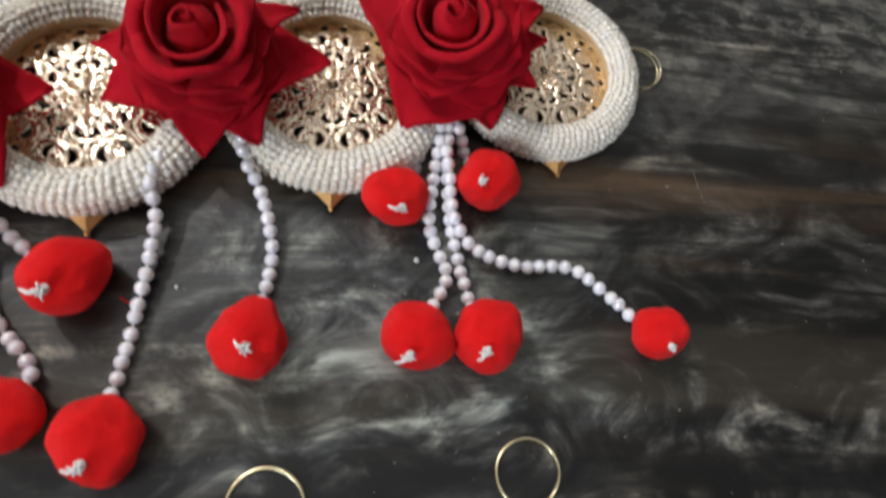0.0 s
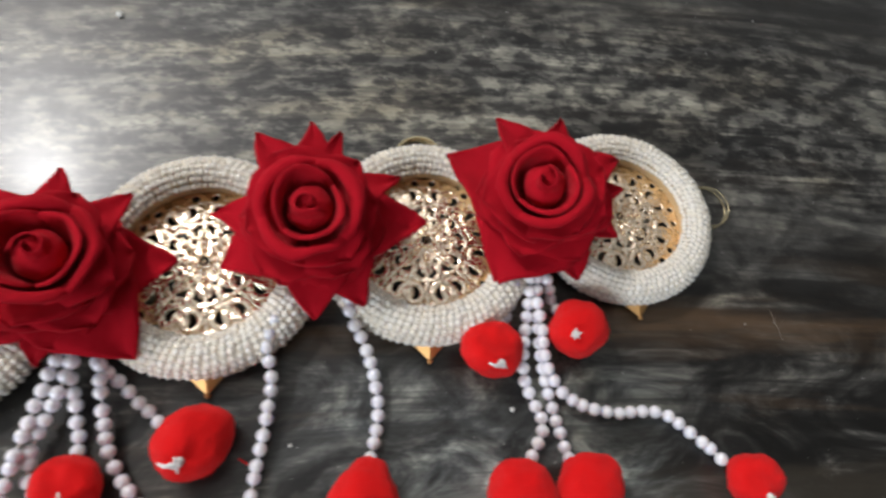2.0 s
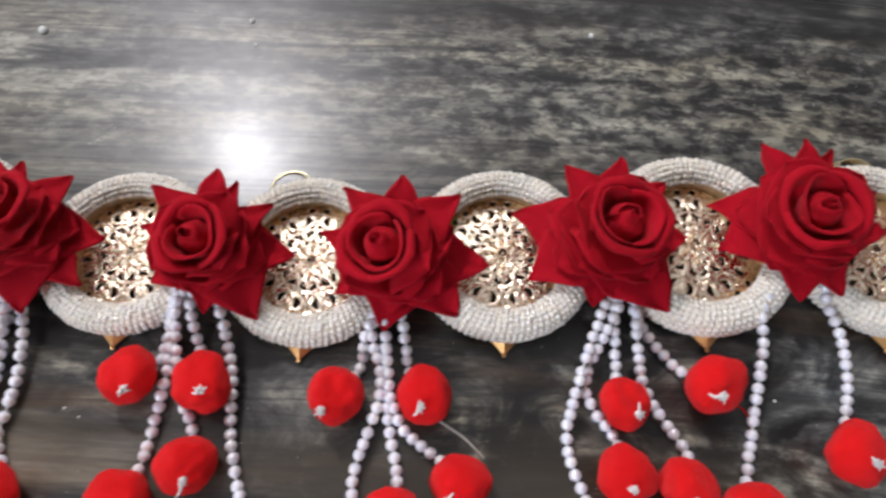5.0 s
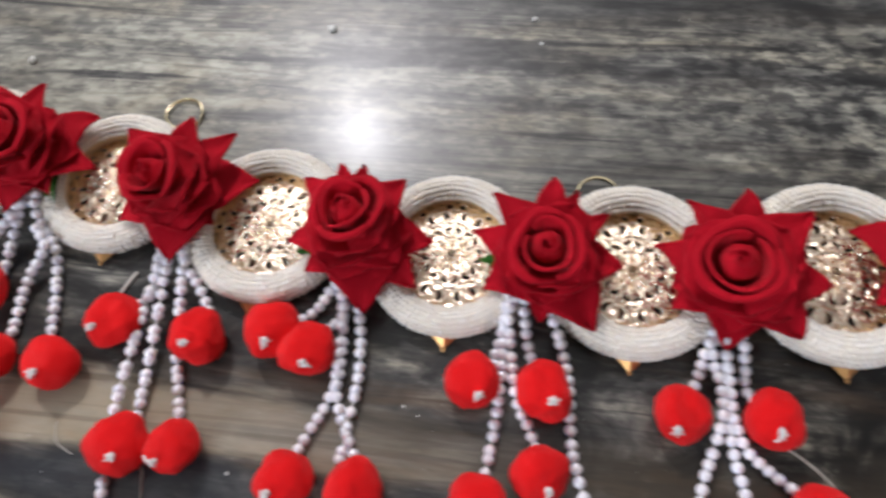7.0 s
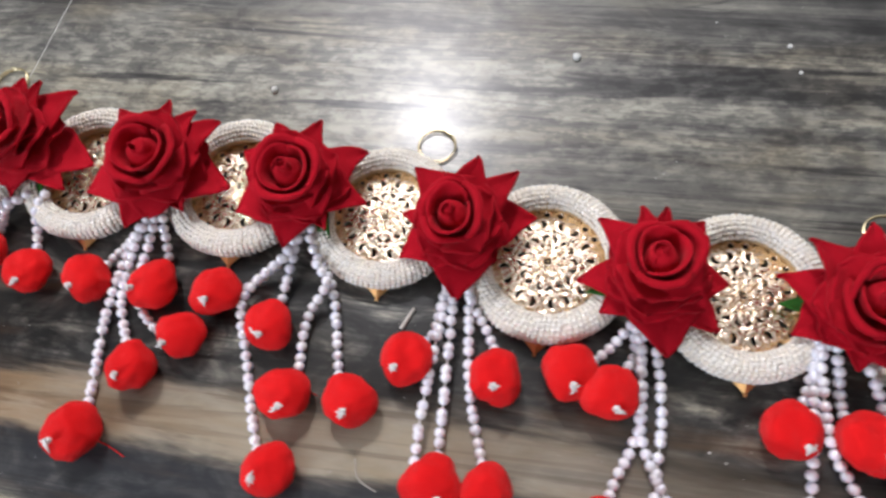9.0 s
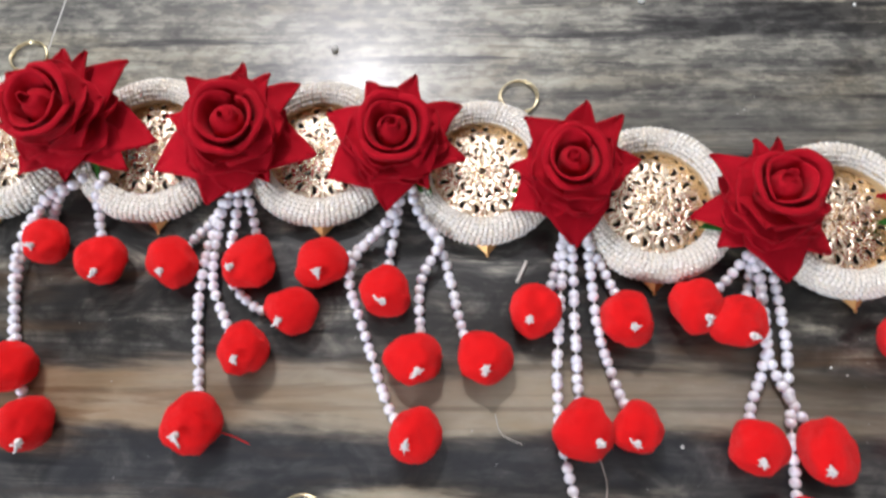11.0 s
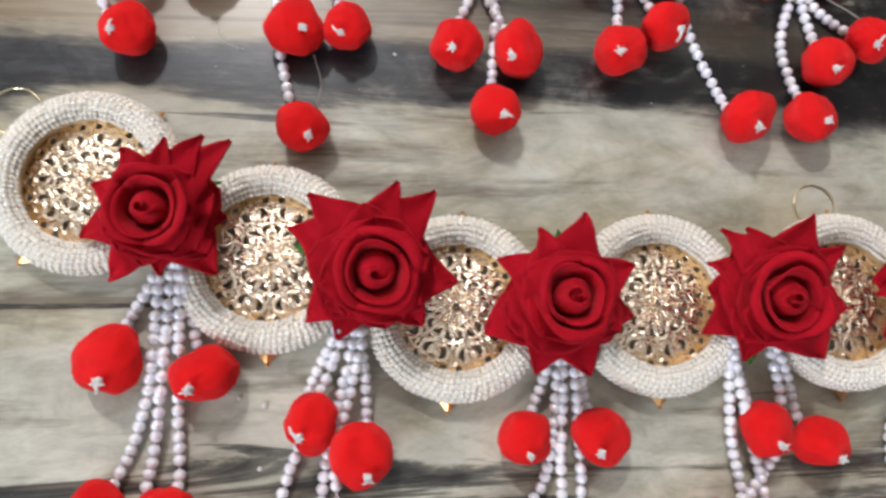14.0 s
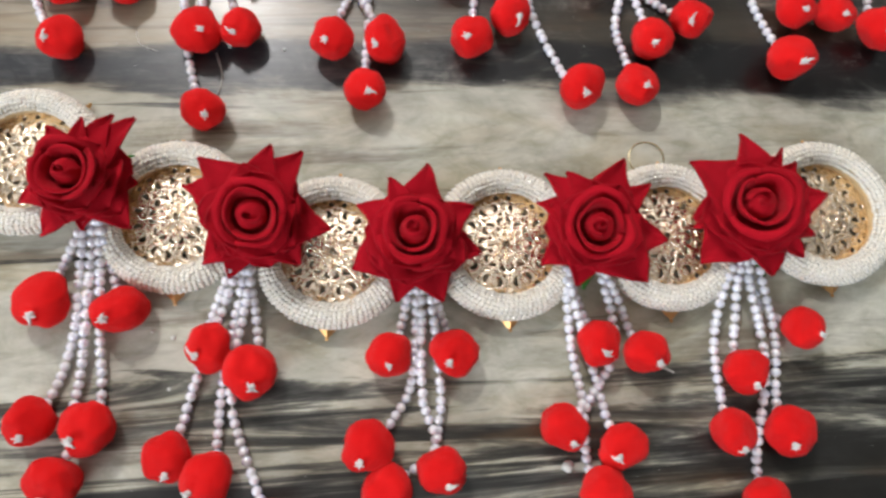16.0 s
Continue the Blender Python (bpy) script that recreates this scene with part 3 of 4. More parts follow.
def rose(x, y, tips, bud, leaf, seed, long=True):
    """A velvet rose. tips: direction in degrees, reach and height in mm of its pointed petals; bud: shift of its heart in mm."""
    rnd = random.Random(seed)
    thing = new("rose")
    base = 0.0115
    thing.location = (x, y, base)
    reach = sum(t[1] for t in tips) / len(tips) / 1000
    n = len(tips)

    def petal(grid, thick=0.0008, ruffle=0.0016):
        bm = bmesh.new()
        sheet(bm, grid, thick, ruffle)
        part("petal", bm, ROSE_RED, thing)

    def reaching(out, z, lift, width, arch, fold, taper=0.92):
        """A pointed petal that ends at that reach and height, arched by so many degrees."""
        slope = math.degrees(math.atan2(z - lift, out))
        return star_petal(math.hypot(out, z - lift) * (1 + arch * arch / 30000), width, slope + arch / 2, -arch, fold, 0.0006, rnd, taper)

    for k, (deg, mm, high) in enumerate(tips):
        before, after = (deg - tips[k - 1][0]) % 360, (tips[(k + 1) % n][0] - deg) % 360
        out, z = mm / 1000, high / 1000 - base
        width = max(out, 0.026) * min(1.05, max(0.55, 2.05 * math.sin(radians(before + after) / 4)))
        lift = 0.0032 + 0.002 * (k % 2) + (0.004 if high > 20 else 0.0)
        petal(turned(reaching(out, z, lift, width, rnd.uniform(22, 40), rnd.uniform(-0.04, 0.10)), radians(deg), lift))
    # the heart leans towards the side to which it is shifted
    dx, dy = bud[0] / 1000, bud[1] / 1000
    off = min(0.010, math.hypot(dx, dy))
    axis = Vector((-dy, dx, 0)) if off > 1e-5 else Vector((1, 0, 0))
    heart = Matrix.Rotation(off / 0.031, 4, axis)

    def placed(grid):
        return [[heart @ Vector(p) for p in row] for row in grid]

    spin = rnd.uniform(0, 6)
    for count, out, z, lift, wide in ((6, 0.72, 0.0080, 0.0060, 0.90), (5, 0.66, 0.0155, 0.0080, 0.95), (4, 0.58, 0.0220, 0.0100, 1.00)):
        for k in range(count):
            a = spin + out * 7 + (k + rnd.uniform(-0.16, 0.16)) * math.tau / count
            g = reaching(reach * out * rnd.uniform(0.92, 1.06), z * rnd.uniform(0.9, 1.1), lift, reach * wide * rnd.uniform(0.9, 1.1), rnd.uniform(50, 75), rnd.uniform(-0.06, 0.14), rnd.uniform(0.40, 0.62))
            petal(placed(turned(g, a, lift)))
    f = reach / 0.0300
    for k in range(3):
        a = spin + (k + rnd.uniform(-0.14, 0.14)) * math.tau / 3
        petal(placed(turned(cup_petal(0.0075 * f, 0.0118 * f, 0.0165 * rnd.uniform(0.92, 1.06), 78, 0.0042 * f, 0.30), a, 0.0148, rnd.uniform(-0.08, 0.10))))
    for k in range(2):
        a = spin + 1.0 + (k + rnd.uniform(-0.12, 0.12)) * math.tau / 2
        petal(placed(turned(cup_petal(0.0050 * f, 0.0088 * f, 0.0172 * rnd.uniform(0.94, 1.04), 98, 0.0018 * f, 0.22), a, 0.0148, rnd.uniform(-0.06, 0.08))))
    # rolled heart
    bm = bmesh.new()
    coil, oval = rnd.uniform(0.85, 1.3), rnd.uniform(0.72, 0.95)
    grid = []
    for i in range(7):
        v = i / 6
        row = []
        for j in range(40):
            q = j / 39
            a = spin + q * coil * math.tau
            r = f * (0.0007 + 0.0058 * q ** 0.8) * (0.80 + 0.20 * math.sin(min(1.0, v * 1.25) * math.pi * 0.62)) * (1 - 0.30 * max(0.0, v - 0.7) / 0.3)
            row.append((r * math.cos(a), r * math.sin(a) * oval, 0.0200 + v * (0.0125 - 0.0022 * q - 0.0010 * math.sin(a * 1.5))))
        grid.append(row)
    sheet(bm, placed(grid), 0.0005, 0.0008)
    core = bmesh.ops.create_icosphere(bm, subdivisions=3, radius=1.0)["verts"]
    for v in core:
        d = v.co.copy()
        swell = 1 + 0.12 * noise.noise(d * 1.6 + Vector((seed, 0, 0)))
        v.co = heart @ Vector((d.x * 0.0068 * f * swell, d.y * 0.0068 * f * swell, 0.0226 + d.z * 0.0062 * swell))
    part("bud", bm, ROSE_RED, thing, "tightly rolled bud")
    # heel that sits on the rims
    bm = bmesh.new()
    bmesh.ops.create_cone(bm, cap_ends=True, segments=16, radius1=0.010, radius2=0.0075, depth=0.007, matrix=Matrix.Translation((0, 0, 0.0035)))
    part("calyx", bm, LEAF, thing, "green calyx under the petals")
    bm = bmesh.new()
    sheet(bm, turned(star_petal(reach * 0.98, 0.0125, 2, -10, 0.2, 0.0003, rnd), radians(leaf), 0.0008), 0.0005, 0.0004)
    part("leaf", bm, LEAF, thing, "small green leaf under the petals")
    tagged(thing, "dark red velvet rose with pointed petals, glued across two medallions", "artificial rose", "roses of the long garland" if long else "roses of the short garland")


rose(-0.0257, 0.1334, ((12, 31.4, 14), (30, 33.2, 19), (80, 21.9, 32), (126, 29.3, 32), (155, 37.7, 19), (236, 36.5, 14), (287, 29.7, 14), (331, 27.2, 14)), (-8.3, -5.4), 300, 60)
rose(-0.1052, 0.1246, ((2, 36.2, 14), (25, 29.0, 26), (71, 24.8, 32), (92, 28.4, 32), (126, 30.2, 32), (173, 34.1, 14), (206, 33.2, 14), (269, 31.6, 14), (299, 31.5, 14)), (-1.8, -5.6), 140, 61)
rose(-0.1820, 0.1070, ((10, 33.5, 14), (47, 29.0, 26), (84, 27.2, 32), (128, 27.9, 32), (167, 36.0, 14), (216, 32.2, 14), (266, 27.0, 14), (315, 35.3, 14)), (4.0, -2.0), 60, 62)
rose(-0.2580, 0.0895, ((3, 33.1, 14), (47, 26.6, 32), (97, 25.7, 32), (141, 29.5, 32), (172, 31.3, 19), (218, 26.7, 14), (266, 28.5, 14), (320, 30.2, 14)), (-10.0, -6.5), 50, 63)
rose(-0.3272, 0.0834, ((5, 28.3, 14), (42, 24.6, 26), (70, 20.9, 32), (96, 24.8, 32), (147, 27.1, 32), (171, 29.2, 19), (217, 25.9, 14), (273, 24.4, 14), (310, 31.7, 14)), (-1.8, -5.4), 188, 64)
rose(-0.3998, 0.0795, ((9, 28.2, 14), (57, 25.5, 26), (93, 21.5, 32), (115, 23.8, 32), (145, 28.5, 26), (191, 28.7, 14), (224, 23.8, 14), (287, 29.8, 14), (328, 29.2, 14)), (-2.2, 1.5), 200, 65)
rose(-0.4764, 0.0880, ((20, 29.2, 14), (52, 28.0, 26), (86, 23.0, 32), (147, 25.7, 32), (182, 24.6, 19), (217, 28.3, 14), (275, 30.1, 14), (322, 19.6, 14)), (-3.6, -5.0), 200, 66)
rose(-0.5500, 0.0943, ((37, 31.2, 19), (72, 22.8, 32), (123, 22.2, 32), (160, 31.9, 19), (212, 30.7, 14), (270, 28.3, 14), (311, 22.9, 14), (355, 29.1, 14)), (1.0, -4.3), 310, 67)
rose(-0.6170, 0.0920, ((41, 31.9, 26), (63, 26.8, 26), (83, 24.2, 32), (137, 24.7, 32), (169, 30.6, 19), (208, 36.2, 14), (257, 30.8, 14), (312, 24.1, 14), (353, 34.2, 14)), (4.0, -4.0), 180, 68)
rose(-0.6877, 0.0926, ((50, 31.9, 26), (72, 24.6, 32), (98, 24.6, 32), (151, 31.4, 26), (185, 34.0, 14), (236, 29.6, 14), (276, 25.8, 14), (324, 31.7, 14), (354, 35.8, 14)), (-3.0, -4.0), 300, 69)
rose(-0.5041, -0.0901, ((0, 20.1, 14), (45, 31.3, 32), (60, 26.6, 32), (84, 20.2, 32), (124, 19.4, 32), (164, 25.9, 19), (201, 29.9, 14), (239, 29.0, 14), (273, 21.9, 14), (315, 28.3, 14)), (2.1, -3.9), 35, 70, long=False)
rose(-0.4308, -0.1025, ((51, 30.1, 32), (75, 26.4, 32), (137, 28.8, 32), (163, 29.5, 26), (227, 29.5, 14), (251, 29.0, 14), (314, 28.5, 14), (352, 31.1, 14)), (2.8, -6.5), 170, 71, long=False)
rose(-0.3615, -0.1103, ((31, 27.5, 26), (83, 28.5, 32), (119, 25.5, 32), (155, 27.0, 26), (207, 29.8, 14), (256, 27.5, 14), (296, 28.6, 14), (353, 28.8, 14)), (-1.5, -0.7), 90, 72, long=False)
rose(-0.2818, -0.1007, ((38, 25.2, 32), (71, 27.1, 32), (128, 24.9, 32), (144, 31.4, 32), (167, 29.0, 26), (218, 28.2, 14), (255, 27.3, 14), (316, 33.3, 14), (353, 34.0, 14)), (-5.2, -6.3), 262, 73, long=False)
rose(-0.2069, -0.0903, ((15, 36.1, 19), (56, 23.2, 32), (76, 24.1, 32), (110, 32.3, 32), (155, 38.8, 32), (196, 28.2, 14), (224, 35.2, 14), (287, 30.0, 14), (321, 30.9, 14), (344, 31.1, 14)), (-10.1, -1.7), 280, 74, long=False)


# ---- tassels ----
BEAD = sphere_mesh("pearl", 0.00225, 14, 9, PEARL)
KNOT = sphere_mesh("end_bead", 0.0015, 10, 7, THREAD)


def pompom_mesh(seed):
    bm = bmesh.new()
    bmesh.ops.create_icosphere(bm, subdivisions=4, radius=0.0114)
    rnd = random.Random(seed)
    o = Vector((rnd.uniform(0, 50), rnd.uniform(0, 50), rnd.uniform(0, 50)))
    flat = rnd.uniform(0.86, 0.97)
    pinch = Vector((rnd.uniform(-0.3, 0.3), rnd.uniform(-0.3, 0.3), 1)).normalized()
    for v in bm.verts:
        d = v.co.normalized()
        f = 0.99 + 0.20 * noise.noise(d * 1.0 + o) + 0.07 * noise.noise(d * 2.4 + o) + 0.02 * noise.noise(d * 9 + o) + 0.012 * noise.noise(d * 22 + o)
        f -= 0.12 * max(0.0, d.dot(pinch) - 0.75) / 0.25
        v.co = Vector((d.x, d.y, d.z * flat)) * 0.0114 * f
    # loose felt fibres
    skin = [(v.co.copy(), v.co.normalized()) for v in bm.verts]
    for k in range(1100):
        p, d = rnd.choice(skin)
        side = d.cross(Vector((rnd.uniform(-1, 1), rnd.uniform(-1, 1), rnd.uniform(-1, 1)))).normalized()
        tip = p + d * rnd.uniform(0.0002, 0.0008) + side * rnd.uniform(0.0003, 0.0013)
        across = d.cross(side) * 0.00006
        bm.faces.new([bm.verts.new(q) for q in (p + across, p - across, tip)])
    for f in bm.faces:
        f.smooth = True
    me = bpy.data.meshes.new("pompom")
    bm.to_mesh(me)
    bm.free()
    me.materials.append(FELT_RED)
    return me


POMPOMS = [pompom_mesh(s) for s in range(6)]
tassel_rnd = random.Random(8)


class Tassel:
    """A bunch of pearl strands with red pompoms, hung from the garland at (x, y)."""

    def __init__(self, x, y, label, long=True):
        self.ob = new("tassel")
        self.ob.location = (x, y, 0.0)
        self.at = Vector((x, y, 0.0))
        tagged(self.ob, label, "tassel", "tassels of the long garland" if long else "tassels of the short garland")

    def strand(self, *ctrl, pom=None, tip=None, size=1.0, start=0.011):
        """ctrl: places along the floor from the rose down; pom: centre of the pompom at its end."""
        n = len(ctrl)
        x0, y0 = ctrl[0]
        pts = [(x0 + 0.4 * (self.at.x + 0.005 - x0), y0 + 0.0075, start + 0.001)]
        for k, (x, y) in enumerate(ctrl):
            z = 0.0024 + (start - 0.0024) * max(0.0, 1 - k / max(1, n - 1) * 1.6)
            pts.append((x, y, z))
        if pom:
            d = Vector((pom[0] - ctrl[-1][0], pom[1] - ctrl[-1][1], 0))
            pts.append((pom[0] - d.x * 0.35, pom[1] - d.y * 0.35, 0.008))
        local = [Vector(p) - self.at for p in pts]
        run = smooth_path(local, 0.0043)
        bm = bmesh.new()
        tube(bm, run, 0.0004, 5)
        line = part("pearl_strand", bm, THREAD, self.ob, "strand of white pearl beads")
        for p in run:
            q = p + Vector((tassel_rnd.uniform(-1, 1), tassel_rnd.uniform(-1, 1), 0)) * 0.0002
            share("pearl", BEAD, line, Matrix.Translation(q))
        if pom:
            self.pompom(pom, tip, size)

    def pompom(self, pom, tip=None, size=1.0):
        r = tassel_rnd
        s = size * r.uniform(0.87, 0.99)
        m = Matrix.Translation(Vector((pom[0], pom[1], 0.0103 * s)) - self.at) @ Matrix.Rotation(r.uniform(0, 6.28), 4, "Z") @ Matrix.Diagonal((s * r.uniform(0.9, 1.08), s * r.uniform(0.88, 1.04), s * r.uniform(0.86, 1.0), 1))
        ball = share("pompom", r.choice(POMPOMS), self.ob, m)
        tagged(ball, "bright red felt pompom")
        d = Vector(tip) if tip else Vector((r.uniform(-0.45, 0.45), r.uniform(-0.75, -0.35), 0.75))
        d = (m.to_3x3().inverted() @ d).normalized()
        share("end_bead", KNOT, ball, Matrix.Translation(d * 0.0108))
        bm = bmesh.new()
        side = d.cross(Vector((r.uniform(-1, 1), r.uniform(-1, 1), 0.4))).normalized()
        reach = r.uniform(0.0014, 0.0060)
        other = d.cross(side)
        tube(bm, [d * 0.0110, d * 0.0124 + side * 0.0008, d * 0.0126 + side * reach * 0.6 + other * 0.0005, d * 0.0120 + side * reach], [0.0009, 0.0009, 0.0006, 0.0004], 5)
        for k in range(6):
            way = (side * math.cos(k * 1.05 + reach * 900) + other * math.sin(k * 1.05 + reach * 900)).normalized()
            out = r.uniform(0.0012, 0.0030)
            tube(bm, [d * 0.0112, d * 0.0126 + way * out * 0.5, d * r.uniform(0.0116, 0.0128) + way * out], [0.0006, 0.0005, 0.00025], 4)
        part("thread_end", bm, THREAD, ball, "white knotted thread end")


FIVE = "white pearl strands ending in red felt pompoms on the marble"

t = Tassel(-0.039, 0.105, FIVE)
t.strand((-0.039, 0.105), (-0.041, 0.096), pom=(-0.049, 0.082))
t.strand((-0.028, 0.106), (-0.024, 0.099), pom=(-0.019, 0.088))
t.strand((-0.033, 0.107), (-0.036, 0.091), (-0.038, 0.073), (-0.033, 0.059), (-0.038, 0.048), pom=(-0.044, 0.038))
t.strand((-0.031, 0.107), (-0.032, 0.093), (-0.031, 0.074), (-0.028, 0.057), (-0.026, 0.048), pom=(-0.023, 0.038))
t.strand((-0.032, 0.089), (-0.031, 0.077), (-0.024, 0.066), (-0.008, 0.061), (0.009, 0.060), (0.027, 0.044), pom=(0.032, 0.038), size=0.88)

t = Tassel(-0.095, 0.096, "single white pearl strand with one red felt pompom")
t.strand((-0.095, 0.096), (-0.088, 0.079), (-0.086, 0.064), (-0.089, 0.050), pom=(-0.091, 0.039))

t = Tassel(-0.120, 0.085, "long single white pearl strand with one red felt pompom")
t.strand((-0.120, 0.085), (-0.119, 0.073), (-0.123, 0.046), (-0.127, 0.025), pom=(-0.127, 0.014))

t = Tassel(-0.176, 0.082, FIVE)
t.strand((-0.176, 0.082), (-0.173, 0.059), pom=(-0.172, 0.046))
t.strand((-0.169, 0.082), (-0.162, 0.075), (-0.150, 0.063), pom=(-0.139, 0.057))
t.strand((-0.181, 0.078), (-0.190, 0.043), (-0.190, 0.028), (-0.180, 0.006), pom=(-0.177, -0.006))
t.strand((-0.176, 0.078), (-0.185, 0.052), (-0.173, 0.034), pom=(-0.171, 0.022))
t.strand((-0.168, 0.082), (-0.163, 0.054), (-0.148, 0.033), pom=(-0.150, 0.021))

t = Tassel(-0.267, 0.059, FIVE)
t.strand((-0.267, 0.059), (-0.268, 0.048), pom=(-0.274, 0.036))
t.strand((-0.254, 0.064), (-0.250, 0.050), pom=(-0.243, 0.040))
t.strand((-0.265, 0.060), (-0.259, 0.040), (-0.264, 0.011), (-0.259, -0.010), pom=(-0.256, -0.026))
t.strand((-0.260, 0.061), (-0.256, 0.035), (-0.249, 0.013), pom=(-0.248, -0.001))
t.strand((-0.260, 0.061), (-0.252, 0.032), (-0.234, 0.019), pom=(-0.227, 0.012))

t = Tassel(-0.339, 0.063, FIVE)
t.strand((-0.339, 0.063), (-0.341, 0.043), pom=(-0.347, 0.034))
t.strand((-0.332, 0.059), (-0.327, 0.046), pom=(-0.322, 0.035))
t.strand((-0.340, 0.064), (-0.337, 0.036), (-0.337, 0.006), pom=(-0.338, -0.006))
t.strand((-0.338, 0.059), (-0.331, 0.033), (-0.322, 0.018), pom=(-0.319, 0.007))
t.strand((-0.321, 0.060), (-0.313, 0.040), (-0.307, 0.013), (-0.291, -0.020), pom=(-0.284, -0.029))

t = Tassel(-0.405, 0.062, FIVE)
t.strand((-0.405, 0.062), (-0.414, 0.049), pom=(-0.426, 0.039))
t.strand((-0.404, 0.061), (-0.402, 0.051), pom=(-0.410, 0.034))
t.strand((-0.403, 0.062), (-0.397, 0.028), (-0.404, 0.002), pom=(-0.405, -0.012))
t.strand((-0.401, 0.063), (-0.396, 0.021), (-0.381, -0.004), pom=(-0.380, -0.011))
t.strand((-0.398, 0.063), (-0.390, 0.032), (-0.389, -0.026), pom=(-0.388, -0.037))

t = Tassel(-0.479, 0.059, FIVE)
t.strand((-0.479, 0.059), (-0.481, 0.045), pom=(-0.488, 0.031))
t.strand((-0.468, 0.059), (-0.456, 0.044), pom=(-0.453, 0.031))
t.strand((-0.475, 0.059), (-0.469, 0.002), pom=(-0.468, -0.012))
t.strand((-0.469, 0.061), (-0.462, 0.026), (-0.453, 0.003), pom=(-0.448, -0.009))
t.strand((-0.478, 0.060), (-0.477, -0.003), (-0.467, -0.042), pom=(-0.461, -0.052))

t = Tassel(-0.549, 0.062, FIVE)
t.strand((-0.549, 0.062), (-0.565, 0.048), pom=(-0.574, 0.042))
t.strand((-0.546, 0.068), (-0.548, 0.045), pom=(-0.547, 0.033))
t.strand((-0.528, 0.054), (-0.534, 0.040), (-0.532, 0.018), pom=(-0.533, 0.008))
t.strand((-0.539, 0.069), (-0.527, 0.054), (-0.515, 0.021), pom=(-0.506, 0.011))
t.strand((-0.550, 0.062), (-0.563, 0.042), (-0.556, 0.021), (-0.540, -0.012), pom=(-0.529, -0.020))

t = Tassel(-0.618, 0.060, FIVE)
t.strand((-0.618, 0.060), (-0.633, 0.046), pom=(-0.634, 0.037))
t.strand((-0.608, 0.066), (-0.605, 0.053), pom=(-0.603, 0.040))
t.strand((-0.612, 0.061), (-0.612, 0.035), (-0.599, 0.023), pom=(-0.583, 0.022))
t.strand((-0.618, 0.060), (-0.619, 0.034), (-0.609, 0.014), pom=(-0.599, 0.005))
t.strand((-0.619, 0.060), (-0.623, 0.028), (-0.615, -0.013), pom=(-0.612, -0.024))

t = Tassel(-0.672, 0.063, FIVE)
t.strand((-0.672, 0.063), (-0.671, 0.049), pom=(-0.663, 0.035))
t.strand((-0.687, 0.061), (-0.693, 0.054), pom=(-0.688, 0.041))
t.strand((-0.692, 0.058), (-0.701, 0.038), (-0.696, 0.009), (-0.684, -0.019), pom=(-0.674, -0.030))
t.strand((-0.693, 0.058), (-0.700, 0.031), (-0.694, 0.000), pom=(-0.687, -0.010))

t = Tassel(-0.507, -0.116, FIVE, long=False)
t.strand((-0.507, -0.116), (-0.516, -0.130), pom=(-0.517, -0.142))
t.strand((-0.495, -0.115), (-0.490, -0.137), pom=(-0.485, -0.145))
t.strand((-0.504, -0.116), (-0.505, -0.158), (-0.511, -0.181), pom=(-0.514, -0.191))
t.strand((-0.500, -0.115), (-0.500, -0.169), (-0.501, -0.187), pom=(-0.491, -0.193))
t.strand((-0.497, -0.115), (-0.494, -0.157), (-0.491, -0.184), pom=(-0.502, -0.214))

t = Tassel(-0.442, -0.130, FIVE, long=False)
t.strand((-0.442, -0.130), (-0.449, -0.147), pom=(-0.447, -0.159))
t.strand((-0.432, -0.130), (-0.428, -0.156), pom=(-0.429, -0.169))
t.strand((-0.439, -0.130), (-0.451, -0.168), (-0.457, -0.195), pom=(-0.459, -0.204))
t.strand((-0.435, -0.130), (-0.441, -0.175), (-0.441, -0.203), pom=(-0.442, -0.212))
t.strand((-0.432, -0.130), (-0.437, -0.179), (-0.422, -0.219), pom=(-0.416, -0.229))

t = Tassel(-0.364, -0.135, FIVE, long=False)
t.strand((-0.364, -0.135), (-0.367, -0.151), pom=(-0.371, -0.160))
t.strand((-0.352, -0.135), (-0.347, -0.146), pom=(-0.343, -0.158))
t.strand((-0.360, -0.135), (-0.361, -0.172), (-0.370, -0.190), pom=(-0.378, -0.198))
t.strand((-0.354, -0.135), (-0.348, -0.177), (-0.350, -0.200), pom=(-0.347, -0.207))
t.strand((-0.358, -0.135), (-0.356, -0.177), (-0.349, -0.198), (-0.365, -0.212), pom=(-0.369, -0.215))

t = Tassel(-0.292, -0.124, FIVE, long=False)
t.strand((-0.292, -0.124), (-0.282, -0.144), pom=(-0.279, -0.152))
t.strand((-0.273, -0.126), (-0.262, -0.147), pom=(-0.258, -0.155))
t.strand((-0.294, -0.124), (-0.290, -0.155), (-0.285, -0.177), pom=(-0.295, -0.188))
t.strand((-0.292, -0.126), (-0.278, -0.172), (-0.274, -0.185), pom=(-0.270, -0.195))
t.strand((-0.277, -0.124), (-0.271, -0.155), (-0.284, -0.182), (-0.282, -0.210), pom=(-0.278, -0.214))

t = Tassel(-0.209, -0.120, FIVE, long=False)
t.strand((-0.209, -0.120), (-0.200, -0.132), (-0.190, -0.138), pom=(-0.184, -0.142))
t.strand((-0.214, -0.121), (-0.214, -0.152), pom=(-0.213, -0.162))
t.strand((-0.219, -0.121), (-0.224, -0.148), (-0.221, -0.178), pom=(-0.220, -0.188))
t.strand((-0.203, -0.120), (-0.195, -0.147), (-0.196, -0.177), pom=(-0.195, -0.187))
t.strand((-0.209, -0.120), (-0.202, -0.160), (-0.207, -0.197), (-0.207, -0.209), pom=(-0.208, -0.217))


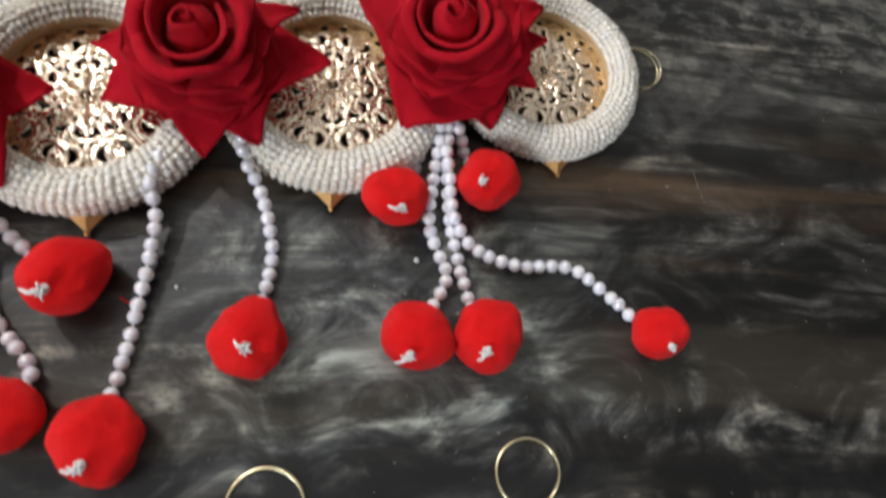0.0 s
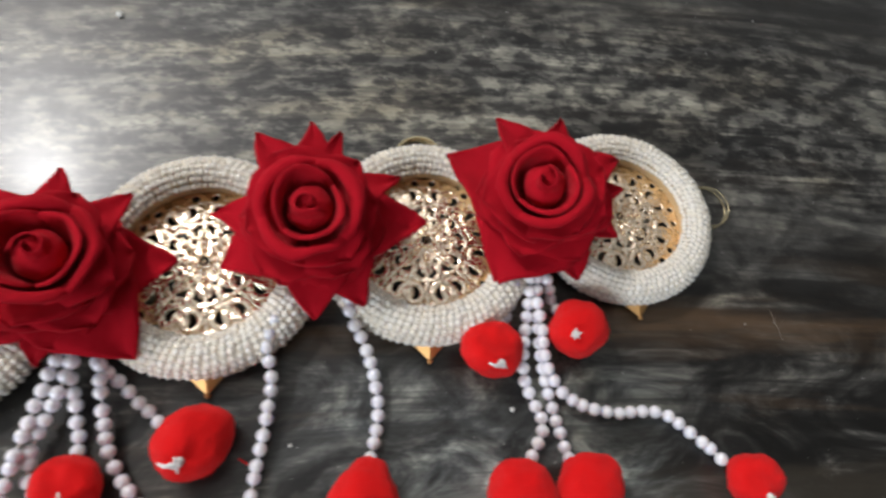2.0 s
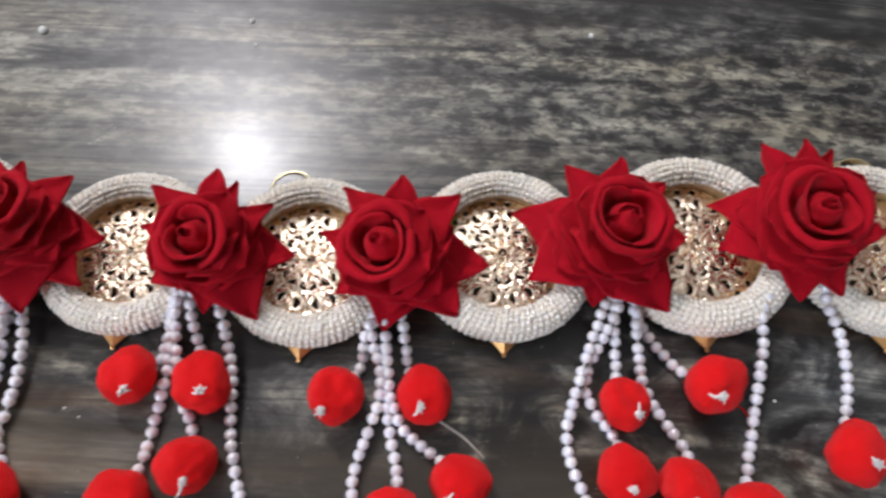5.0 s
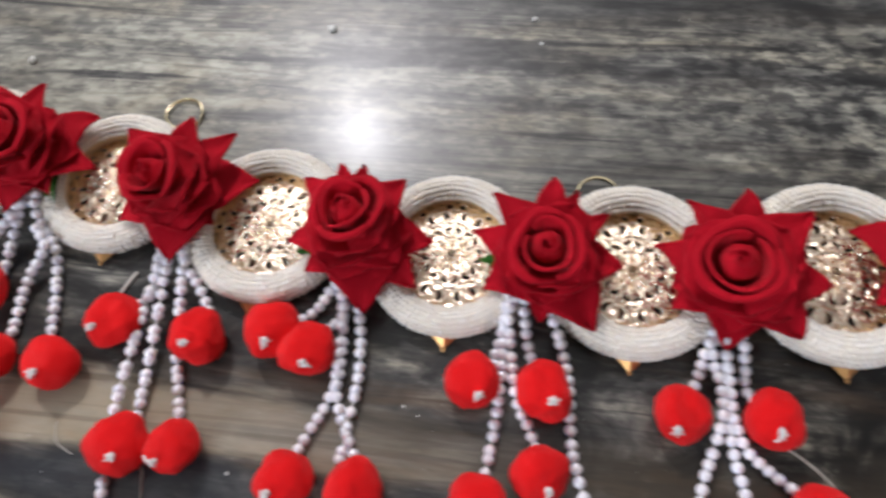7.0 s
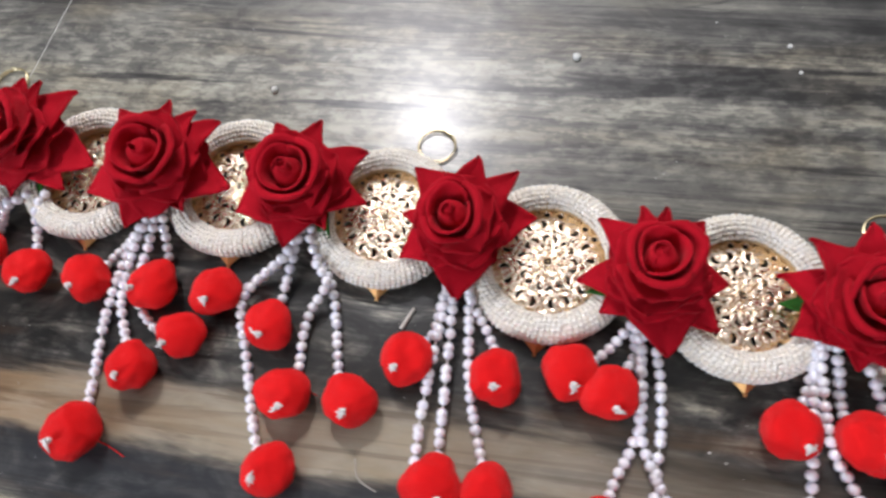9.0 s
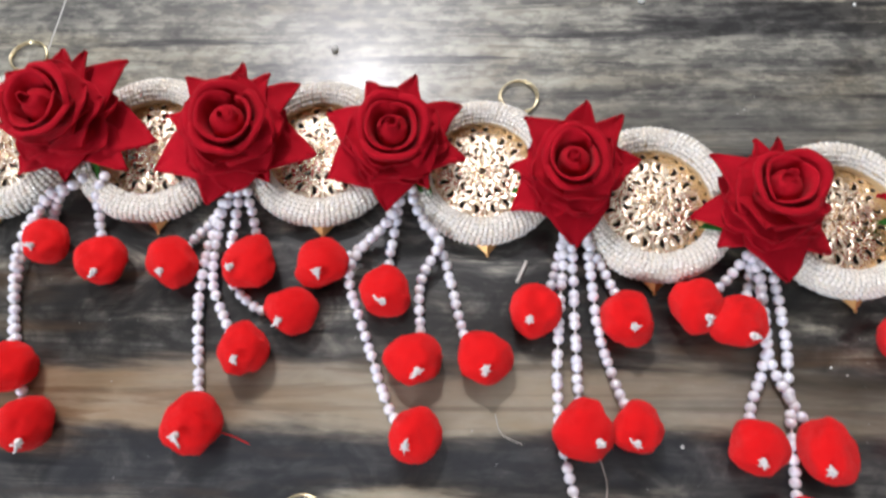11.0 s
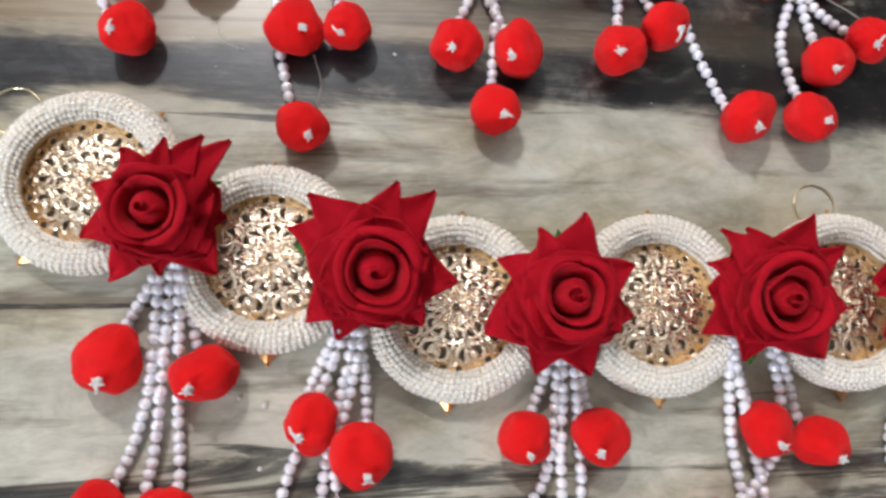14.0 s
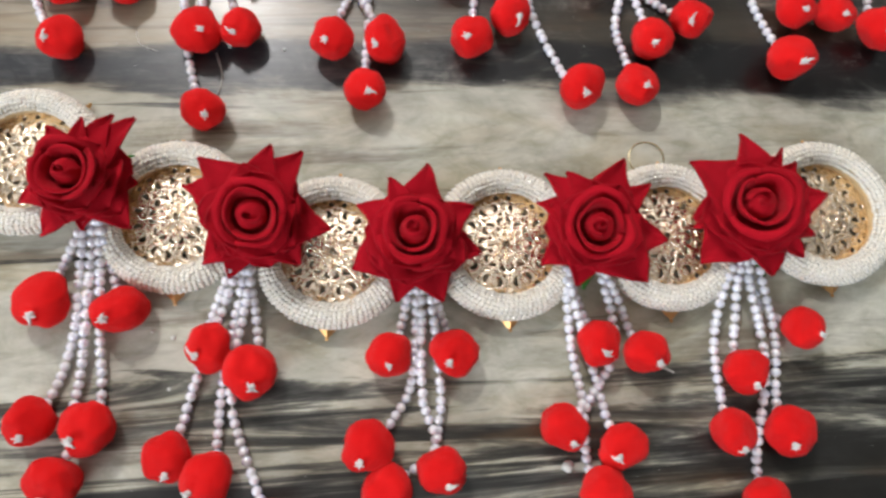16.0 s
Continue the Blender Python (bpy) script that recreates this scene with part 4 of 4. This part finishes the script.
# ---- wire rings, threads and crumbs ----
def wire_ring(x, y, r, thick, coils=1, tilt=(0, 0), label="brass wire hanging ring lying on the marble"):
    bm = bmesh.new()
    for c in range(coils):
        tube(bm, [(r * math.cos(a) + 0.0006 * c, (r - 0.0004 * c) * math.sin(a), thick + 0.0016 * c + 0.0004 * math.sin(2 * a)) for a in (j * math.tau / 40 for j in range(40))], thick, 6, True)
    ob = part("hanging_ring", bm, WIRE)
    ob.matrix_basis = pose(x, y, abs(math.sin(radians(tilt[0]))) * r + abs(math.sin(radians(tilt[1]))) * r, tilt[0], tilt[1], 0)
    tagged(ob, label, "wire ring", "hanging rings")


wire_ring(-0.012, -0.001, 0.0095, 0.0006)
wire_ring(-0.086, -0.006, 0.0105, 0.0007)
wire_ring(-0.070, 0.160, 0.0080, 0.0006, 3)
wire_ring(0.044, 0.139, 0.0090, 0.0003, 2, label="thin clear wire loop at the garland's end")
wire_ring(-0.500, 0.131, 0.0085, 0.00045, 2)
wire_ring(-0.730, 0.132, 0.0085, 0.00045, 2)
wire_ring(-0.310, 0.121, 0.0085, 0.0006, 1)
wire_ring(-0.250, -0.061, 0.0088, 0.0004, 1)
wire_ring(-0.568, -0.054, 0.0095, 0.0003, 2, label="thin clear wire loop at the garland's end")


def loose_thread(ctrl, r=0.0003):
    run = smooth_path([(x, y, r) for x, y in ctrl], 0.002)
    bm = bmesh.new()
    tube(bm, run, r, 5)
    tagged(part("loose_thread", bm, NYLON), "thin pale nylon thread end on the marble", "thread", "loose threads")


loose_thread([(-0.240, 0.035), (-0.228, 0.029), (-0.219, 0.022)], 0.0005)
loose_thread([(-0.461, -0.018), (-0.457, -0.030), (-0.458, -0.040)])
loose_thread([(-0.500, -0.009), (-0.497, -0.016), (-0.489, -0.019)], 0.0002)
loose_thread([(-0.253, -0.159), (-0.240, -0.164)], 0.0005)
# faint scratch in the marble, drawn as a hair-thin tube
loose_thread([(0.060, 0.097), (0.062, 0.084)], 0.00003)
# white plastic spike beside a tassel, built like a thick thread
loose_thread([(-0.495, 0.044), (-0.491, 0.055)], 0.0009)


def red_fibre(ctrl, r=0.0003):
    bm = bmesh.new()
    tube(bm, smooth_path([(x, y, r) for x, y in ctrl], 0.002), r, 5)
    tagged(part("red_fibre", bm, FELT_RED), "loose red felt fibre beside a pompom", "fibre", "loose red fibres")


red_fibre([(-0.606, -0.0255), (-0.599, -0.027), (-0.592, -0.0292)], 0.0002)
red_fibre([(-0.534, 0.0125), (-0.528, 0.012), (-0.522, 0.0108)], 0.0002)
red_fibre([(-0.128, 0.053), (-0.124, 0.050), (-0.123, 0.045)], 0.0003)


def crumb(x, y, r, seed, label="small white chip lying on the marble"):
    bm = bmesh.new()
    bmesh.ops.create_icosphere(bm, subdivisions=2, radius=r)
    for v in bm.verts:
        v.co *= 1 + 0.35 * noise.noise(v.co * 300 + Vector((seed, 0, 0)))
        v.co.z = max(v.co.z * 0.7, -0.5 * r)
    ob = part("chip", bm, CHIP)
    ob.location = (x, y, 0.5 * r)
    tagged(ob, label, "chip", "chips on the floor")


crumb(-0.444, 0.190, 0.0022, 1)
crumb(-0.587, 0.149, 0.0019, 2, "loose white pearl bead lying on the marble")
crumb(-0.185, 0.225, 0.0014, 3)
# tiny speck standing in for a glint on the polished floor
crumb(-0.429, -0.014, 0.0007, 4)
crumb(-0.292, -0.205, 0.0026, 5)
crumb(-0.349, 0.210, 0.0012, 6)
crumb(-0.344, 0.196, 0.0009, 7)
crumb(-0.371, 0.0215, 0.0005, 9)
crumb(-0.365, 0.019, 0.0004, 10)
crumb(-0.042, 0.064, 0.0009, 12)
crumb(-0.148, 0.035, 0.0007, 13)
crumb(-0.113, 0.056, 0.0006, 14)
crumb(-0.464, -0.177, 0.0009, 15)
crumb(-0.465, -0.155, 0.0011, 16)
crumb(-0.474, -0.153, 0.0008, 17)
